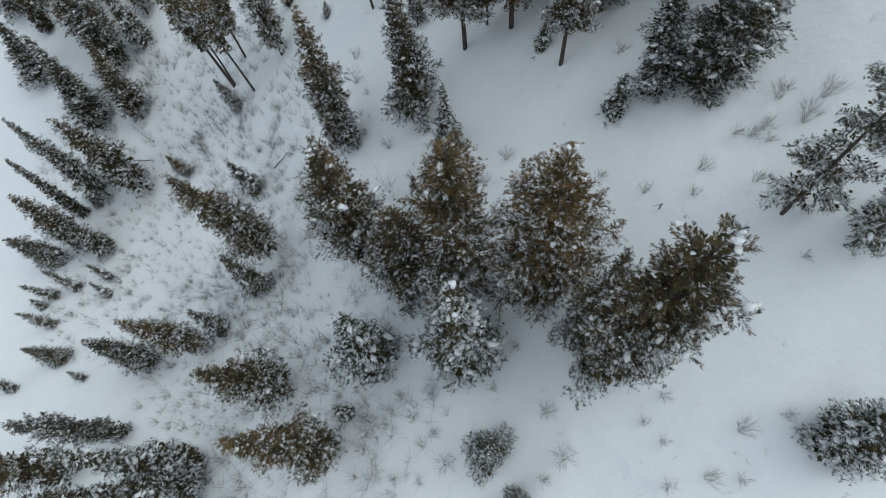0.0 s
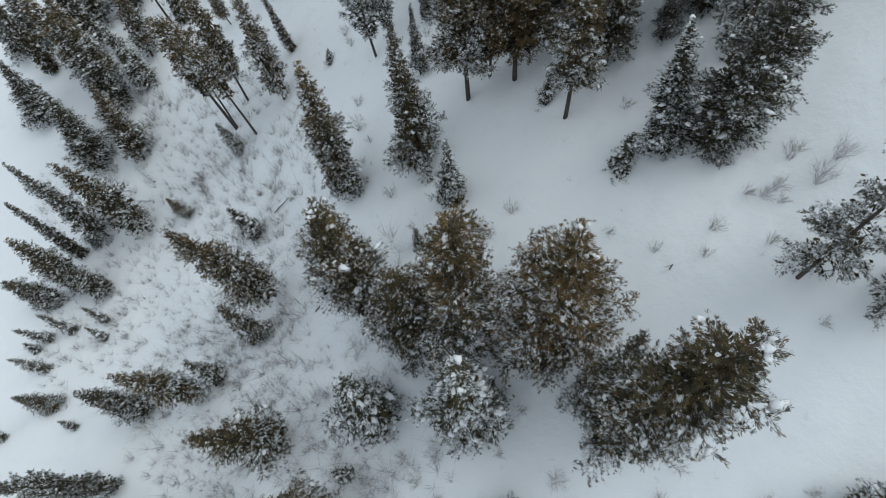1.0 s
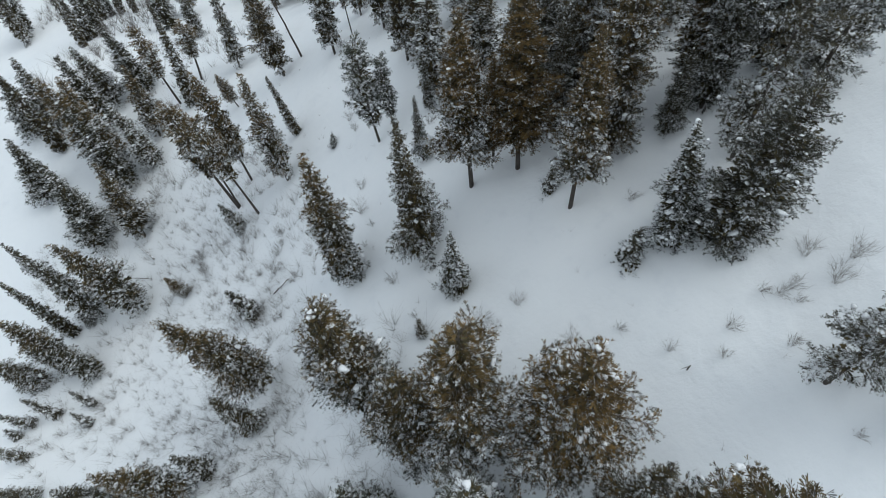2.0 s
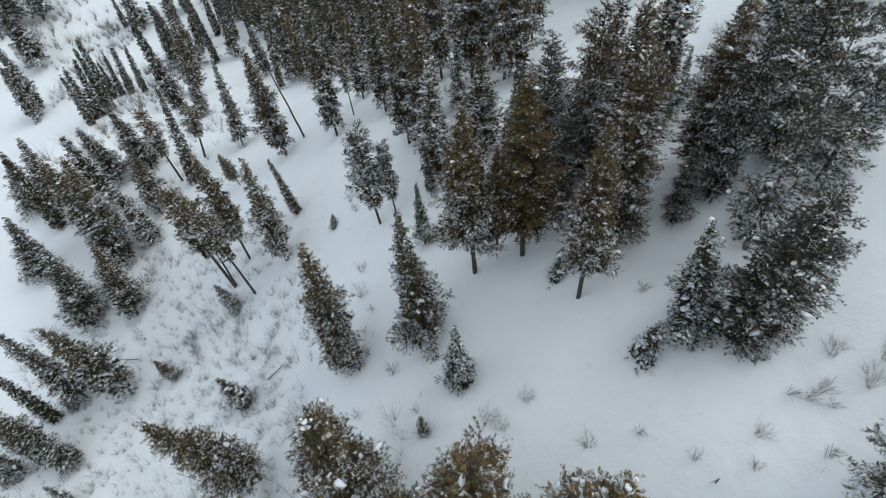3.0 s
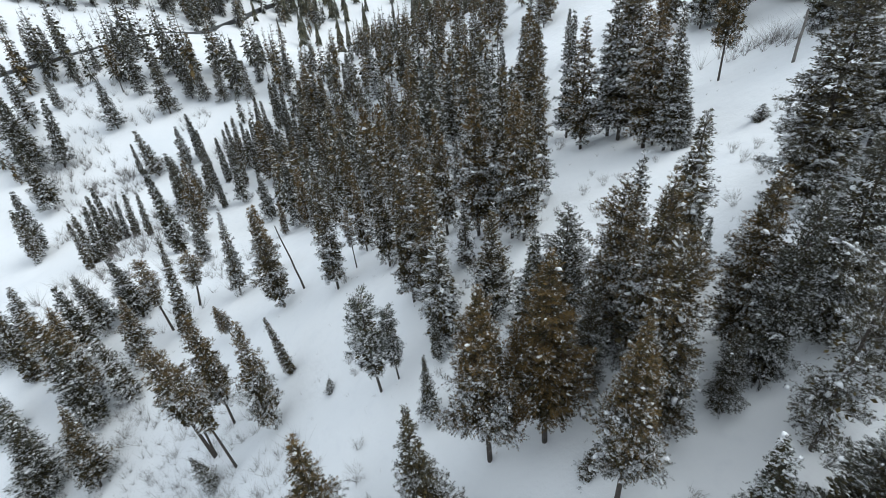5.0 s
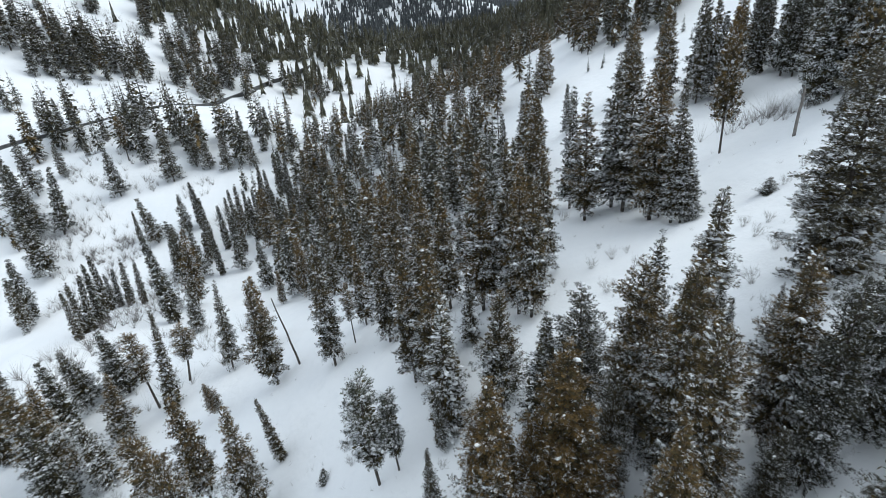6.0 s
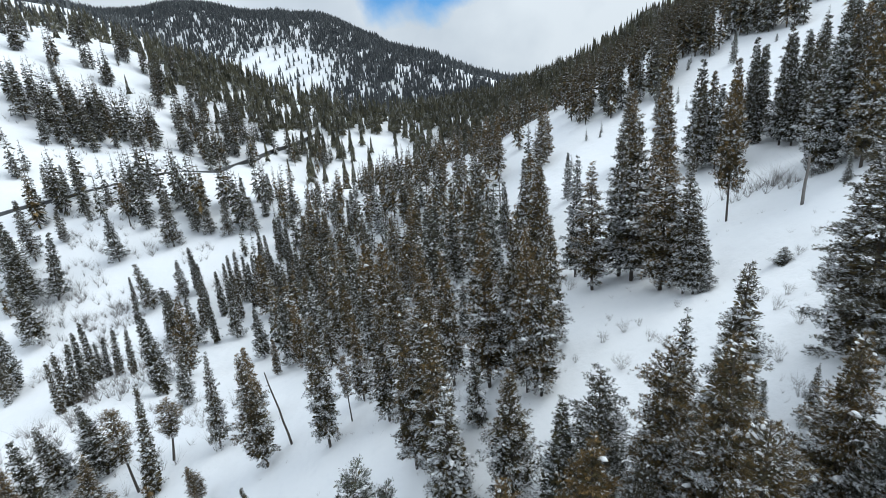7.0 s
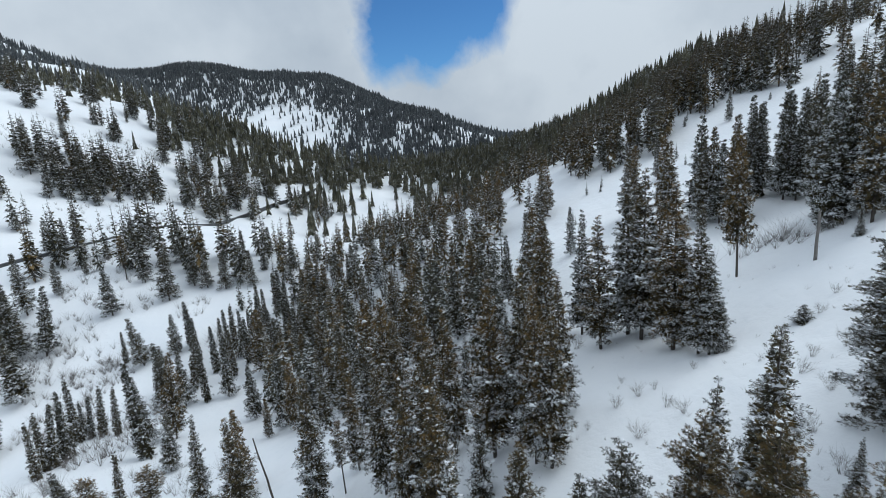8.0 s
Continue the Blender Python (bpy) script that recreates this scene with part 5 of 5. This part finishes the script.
for k in range(len(rx)):
    top = bed[k]
    for o, dz in ((-1.7, -2.5), (-0.85, 0), (0.85, 0), (1.7, -2.5)):
        v.append((rx[k] + o * nx[k], ry[k] + o * ny[k], top + dz))
for k in range(len(rx) - 1):
    for c in range(3):
        f.append((4 * k + c, 4 * k + c + 1, 4 * k + c + 5, 4 * k + c + 4))
tagged(new("road", mesh_of("road", v, f, ROAD)), "ploughed dark asphalt road along the valley side", "road", kind="structure")

# ---------------------------------------------------------------- leafless shrubs
def stem(s, a, b, thick, rng):
    """One thin tapered twig."""
    w = unit(np.cross(b - a, rng.normal(0, 1, 3))) * thick
    u = unit(np.cross(b - a, w)) * thick
    s.put(np.array([a + w, a - 0.5 * w + 0.87 * u, a - 0.5 * w - 0.87 * u, b]), [(0, 1, 3), (1, 2, 3), (2, 0, 3)])


def shrub_mesh(seed, stems, tall, spread, thick=0.009):
    rng = np.random.default_rng(seed)
    s = Soup()
    for k in range(stems):
        a, out = rng.uniform(0, 6.28), spread * rng.uniform(0.25, 1.0)
        h = tall * rng.uniform(0.55, 1.0)
        r = rng.uniform(0, 0.25 * spread)
        p0 = np.array([r * np.cos(a), r * np.sin(a), -0.15])
        p2 = np.array([out * np.cos(a), out * np.sin(a), h]) + rng.normal(0, 0.08, 3)
        p1 = (p0 + p2) / 2 + np.array([0, 0, 0.12 * h]) + rng.normal(0, 0.05, 3)
        stem(s, p0, p1, thick, rng)
        stem(s, p1 - 0.03 * (p1 - p0), p2, thick * 0.75, rng)
        for b in range(4):
            q = p1 + (p2 - p1) * rng.uniform(0, 0.8)
            e = q + (p2 - p1) * rng.uniform(0.4, 0.8) + rng.normal(0, 0.16 * tall, 3)
            stem(s, q, e, thick * 0.6, rng)
    return s.mesh("stems", TWIG)


SHRUBS = [shrub_mesh(60 + k, 24 + 5 * k, 0.75 + 0.14 * k, 0.42 + 0.10 * k, 0.008) for k in range(5)]


def shrub(x, y, size=1.0):
    rng = random.Random(int(x * 977 + y * 31))
    ob = new("leafless_shrub", SHRUBS[rng.randrange(5)])
    ob.matrix_basis = Matrix.Translation((x, y, float(ground(x, y)))) @ pose(0, 0, 0, rng.uniform(-14, 14), rng.uniform(-14, 14), rng.uniform(0, 360)) @ Matrix.Scale(size * rng.uniform(0.85, 1.2), 4)
    tagged(ob, "leafless grey-brown shrub poking out of the snow", "shrub", "leafless shrubs on the slope")


shrub(-2.9, 7.5, 1.15)
shrub(-1.2, 7.5, 1.15)
shrub(-9.0, 7.2, 1.15)
shrub(-14.3, 11.1, 1.30)
shrub(-2.6, 2.4, 1.15)
shrub(4.0, 0.1, 1.15)
shrub(4.8, 11.2, 1.15)
shrub(20.3, 18.4, 1.15)
shrub(-18.5, 21.7, 1.30)
shrub(-20.5, 36.9, 1.30)
shrub(-44.7, 55.5, 1.30)
shrub(-22.7, 16.7, 1.30)
shrub(-16.9, 19.7, 1.30)
shrub(-35.3, 16.1, 1.30)
shrub(-39.2, 15.5, 1.30)
shrub(-32.0, 11.5, 1.30)
shrub(-6.0, 36.9, 1.15)
shrub(-11.6, 31.7, 1.25)
shrub(-14.4, 32.6, 1.25)
shrub(-5.9, 41.0, 1.25)
shrub(15.7, 27.8, 1.25)
shrub(-8.6, 40.2, 1.25)
shrub(-18.5, 41.9, 1.25)
shrub(-41.3, 61.9, 1.25)
shrub(-3.4, 31.2, 1.00)
shrub(6.4, 23.9, 1.00)
shrub(18.0, 16.9, 1.00)
shrub(23.0, 19.5, 1.00)
shrub(24.9, 18.4, 1.00)
shrub(21.0, 17.8, 1.00)
shrub(23.7, 17.4, 1.00)
shrub(14.6, 16.8, 1.00)
shrub(17.2, 15.4, 1.00)
shrub(20.5, 14.9, 1.00)
shrub(21.5, 9.6, 1.00)
shrub(5.1, 4.3, 1.00)
shrub(-5.6, 8.2, 1.00)
shrub(-4.6, 6.1, 1.00)
shrub(-3.4, 4.6, 1.00)
shrub(-9.1, 5.8, 1.00)
shrub(-9.5, 4.8, 1.00)
shrub(-6.4, 9.8, 1.00)
shrub(-12.9, 10.7, 1.00)
shrub(-11.7, 9.9, 1.00)
shrub(-36.3, 13.0, 1.00)
shrub(-34.5, 12.0, 1.00)
shrub(-23.6, 21.0, 1.00)
shrub(-24.5, 19.9, 1.00)
shrub(-18.5, 19.0, 1.00)
shrub(-17.6, 20.6, 1.00)
shrub(-19.3, 16.8, 1.00)
shrub(-14.9, 25.3, 1.00)
shrub(-17.8, 26.1, 1.00)
shrub(-18.6, 36.0, 1.25)
shrub(-19.7, 33.7, 1.25)
shrub(-30.9, 49.0, 1.25)
shrub(-17.2, 44.6, 1.25)
shrub(-21.4, 48.5, 1.25)
shrub(12.4, 3.7, 1.00)
shrub(10.9, 2.3, 1.00)
shrub(11.6, 1.1, 1.00)
shrub(5.7, 1.2, 1.00)
shrub(15.9, 0.8, 1.00)
shrub(18.4, 1.0, 1.00)
shrub(4.0, 9.2, 1.00)
shrub(1.8, 6.7, 1.00)
shrub(-44.2, 68.8, 1.25)
shrub(-38.6, 68.2, 1.25)
shrub(-41.3, 64.8, 1.25)
shrub(-35.5, 64.8, 1.25)
shrub(-23.0, 43.5, 1.25)
shrub(-20.4, 37.9, 1.25)
shrub(-1.1, 2.9, 1.00)
shrub(-0.2, 0.8, 1.00)
shrub(13.5, -1.4, 1.00)
shrub(11.3, -1.5, 1.00)
shrub(15.2, -1.8, 1.00)
shrub(-7.0, 1.9, 1.00)
shrub(-8.9, 2.7, 1.00)
shrub(-33.0, 16.9, 1.25)
shrub(-25.4, 20.9, 1.00)
shrub(-46.9, 35.2, 1.25)
shrub(-45.1, 32.9, 1.25)
shrub(-52.5, 32.9, 1.25)
shrub(-53.8, 31.4, 1.25)
shrub(-5.7, 43.9, 1.00)
shrub(-4.9, 38.6, 1.00)
shrub(3.4, 23.9, 1.00)
shrub(4.4, 22.6, 1.00)
shrub(9.3, 19.5, 1.00)
shrub(12.3, 19.2, 1.00)
shrub(21.7, 18.0, 1.00)
shrub(21.7, 17.1, 1.00)
shrub(-19.1, 42.8, 1.00)
shrub(-31.4, 49.5, 1.25)
shrub(-23.4, 47.8, 1.25)
shrub(-29.3, 42.9, 1.25)
shrub(-25.3, 39.5, 1.25)
shrub(-19.8, 36.1, 1.00)
shrub(-20.3, 39.0, 1.00)
shrub(-47.0, 39.8, 1.25)
shrub(-44.9, 38.5, 1.25)
shrub(-1.8, 26.8, 1.00)
shrub(-7.6, 29.2, 1.00)
shrub(-37.6, 47.2, 1.25)
shrub(-36.0, 49.6, 1.25)
shrub(-42.3, 63.1, 1.25)
shrub(-40.3, 64.1, 1.25)
shrub(-43.2, 61.6, 1.25)
shrub(-31.6, 51.5, 1.25)
shrub(-12.9, 40.6, 1.00)
shrub(-48.1, 59.9, 1.25)
shrub(-55.1, 60.3, 1.25)
shrub(25.7, 58.1, 1.00)
shrub(26.2, 56.3, 1.00)
shrub(21.8, 56.2, 1.00)
shrub(18.9, 59.9, 1.00)
shrub(16.0, 58.3, 1.00)
shrub(37.4, 55.0, 1.00)
shrub(34.5, 50.5, 1.00)
shrub(39.5, 53.9, 1.00)
shrub(35.9, 56.3, 1.00)
shrub(31.1, 61.8, 1.00)
shrub(25.7, 77.6, 1.25)
shrub(30.3, 47.7, 1.00)
shrub(25.0, 61.6, 1.00)
shrub(35.0, 58.1, 1.00)
shrub(28.8, 44.1, 1.00)
shrub(35.2, 53.8, 1.00)
shrub(43.3, 60.3, 1.00)
shrub(43.4, 55.5, 1.00)
shrub(46.6, 61.8, 1.00)
shrub(31.5, 53.7, 1.00)
shrub(25.0, 64.9, 1.00)
shrub(22.5, 61.4, 1.00)
shrub(26.6, 61.4, 1.00)
shrub(-5.6, 52.1, 1.00)
shrub(-6.2, 54.1, 1.00)
shrub(-28.0, 59.3, 1.25)
shrub(-35.0, 57.6, 1.25)
shrub(-17.8, 43.9, 1.00)
shrub(-31.8, 50.7, 1.25)
shrub(-40.3, 65.3, 1.25)
shrub(-42.3, 70.4, 1.25)
shrub(2.6, 45.8, 1.00)

# thickets of thin stems, too many to count
rng = np.random.default_rng(77)
brush = Soup()
for bx, by, br, n in [(-100, 185, 14, 60), (-84, 165, 12, 50), (-97, 178, 8, 40), (-78, 203, 7, 18), (-60, 194, 6, 16), (-22, 30, 10, 200), (-30, 22, 11, 240), (-14, 20, 8, 110), (-20, 10, 9, 180), (-45, 35, 13, 220), (-40, 60, 11, 160), (-16, 44, 7, 90), (-10, 4, 6, 80), (-30, 46, 8, 140), (-26, 56, 8, 100), (-5, 12, 7, 60), (-6, 24, 5, 30), (60, 80, 3.5, 18), (57, 83, 2.5, 10), (63, 76, 3, 10), (54, 86, 4, 8), (-40, 95, 14, 60), (5, 66, 5, 14), (12, 78, 4, 14), (18, 82, 5, 16), (-30, 4, 8, 140), (-77, 172, 10, 70), (-82, 151, 10, 60), (-55, 122, 9, 50), (-60, 140, 9, 50), (-46, 175, 6, 30), (-150, 400, 22, 120), (-55, 60, 8, 80), (-60, 100, 10, 50), (-180, 365, 35, 110), (-125, 305, 30, 110), (-105, 245, 18, 70), (-95, 215, 14, 60)]:
    for k in range(n):
        a, d = rng.uniform(0, 6.28), br * np.sqrt(rng.uniform(0, 1))
        x, y = bx + d * np.cos(a), by + d * np.sin(a)
        z = float(ground(x, y))
        h = rng.uniform(1.0, 2.4) * (1.0 if by < 75 else 1.6)
        th = 0.009 if by < 75 else 0.016 if by < 100 else 0.026
        for b in range(14):
            d = rng.normal(0, 0.42 * h, 3) * (1, 1, 0.3) + np.array([0, 0, h])
            w = unit(np.cross(d, rng.normal(0, 1, 3))) * th
            u = unit(np.cross(d, w)) * th
            c = np.array([x, y, z - 0.15]) + rng.normal(0, 0.08, 3)
            brush.put(np.array([c + w, c - 0.5 * w + 0.87 * u, c - 0.5 * w - 0.87 * u, c + d]), [(0, 1, 3), (1, 2, 3), (2, 0, 3)])
# low tufts that just break the snow
for k in range(1000):
    x, y = rng.uniform(-42, 52), rng.uniform(-4, 80)
    if rng.uniform() > 0.5 + 1.2 * float(waves(x, y, 6, 14)):
        continue
    c = np.array([x, y, float(ground(x, y)) - 0.06])
    h = rng.uniform(0.2, 0.55)
    for b in range(7):
        d = rng.normal(0, 0.5 * h, 3) * (1, 1, 0.3) + np.array([0, 0, h])
        w = unit(np.cross(d, rng.normal(0, 1, 3))) * 0.008
        u = unit(np.cross(d, w)) * 0.008
        o = c + rng.normal(0, 0.07, 3) * (1, 1, 0)
        brush.put(np.array([o + w, o - 0.5 * w + 0.87 * u, o - 0.5 * w - 0.87 * u, o + d]), [(0, 1, 3), (1, 2, 3), (2, 0, 3)])
tagged(new("brush", brush.mesh("brush", TWIG)), "thickets of thin bare grey stems in the snow", "brush", kind="stuff")

# ---------------------------------------------------------------- dead wood
def log_thing(name, label, category, a, b, r0, r1, stubs=6, seed=1, snow=False, mat=None):
    """A dead stem from a to b with broken branch stubs."""
    rng = np.random.default_rng(seed)
    a, b = np.array(a, float), np.array(b, float)
    base = new(name)
    base.location = a
    p = np.linspace(0, 1, 7)[:, None] * (b - a) + rng.normal(0, 0.02 * r0 / 0.1, (7, 3))
    v, f = tube(p, np.linspace(r0, r1, 7), 8)
    st = new("stem", mesh_of("stem", v, f, mat or GREY, True))
    st.parent = base
    if stubs:
        s = Soup()
        for k in range(stubs):
            t = rng.uniform(0.25, 0.95)
            c = t * (b - a)
            d = rng.normal(0, 1, 3)
            d[2] = abs(d[2]) * 0.4
            d = d / np.linalg.norm(d) * rng.uniform(0.3, 0.9)
            v, f = tube([c, c + d * 0.6, c + d + (0, 0, -0.1)], [0.03, 0.02, 0.008], 4)
            s.put(v, f)
        sb = new("branch_stubs", s.mesh("branch_stubs", GREY))
        sb.parent = base
    if snow:
        s = Soup()
        for k in range(6):
            c = (k + 0.5) / 6 * (b - a) + (0, 0, r0 * 0.75)
            u = unit(b - a)
            w = np.cross(u, (0, 0, 1.0))
            L = np.linalg.norm(b - a) / 11
            ring = [c + u * L * np.cos(q) * rng.uniform(0.8, 1.2) + w * r0 * 0.8 * np.sin(q) for q in np.arange(8) * 0.785]
            s.put(np.array(ring + [c + (0, 0, r0 * 0.9)]), [(i, (i + 1) % 8, 8) for i in range(8)])
        so = new("snow_cap", s.mesh("snow_cap", CLOD, True))
        so.parent = base
        so["label"] = "strip of white snow"
    return tagged(base, label, category)


log_thing("dead_tree", "leaning dead dark trunk without branches", "dead tree", (-12.97, 74.00, -5.95), (-15.19, 76.55, 3.69), 0.16, 0.07, 5, 5, False, BARK)
log_thing("dead_tree", "leaning bare brown trunk with broken twigs", "dead tree", (-24.37, 55.18, -15.05), (-25.46, 57.12, -6.52), 0.15, 0.1, 4, 6, False, BARK)
log_thing("snag", "short grey broken-off dead trunk in the snow", "snag", (53.37, 71.00, 18.56), (53.37, 71.00, 25.16), 0.2, 0.13, 8, 7, False)
log_thing("fallen_log", "fallen grey log lying on the snow", "log", (-18.64, 39.19, -13.86), (-16.39, 39.69, -12.11), 0.08, 0.06, 2, 8, True)
log_thing("fallen_log", "short grey log lying on the snow", "log", (-16.39, 39.69, -12.11), (-15.42, 38.72, -11.52), 0.08, 0.06, 1, 9, True)
log_thing("fallen_log", "fallen grey log lying on the snow", "log", (-40.80, 55.51, -23.16), (-44.86, 59.64, -23.28), 0.13, 0.06, 5, 10, True)
log_thing("fallen_log", "thin grey log lying on the snow", "log", (-41.82, 52.88, -24.31), (-45.14, 54.14, -25.10), 0.07, 0.04, 3, 11, False)
log_thing("stump", "small dark broken stick standing in the snow", "stump", (15.08, 15.31, 4.46), (15.08, 15.31, 5.56), 0.05, 0.04, 1, 12, False)

land = sheet("ground")
tagged(land, "deep uneven snow over steep mountain slopes", "snow", kind="structure")
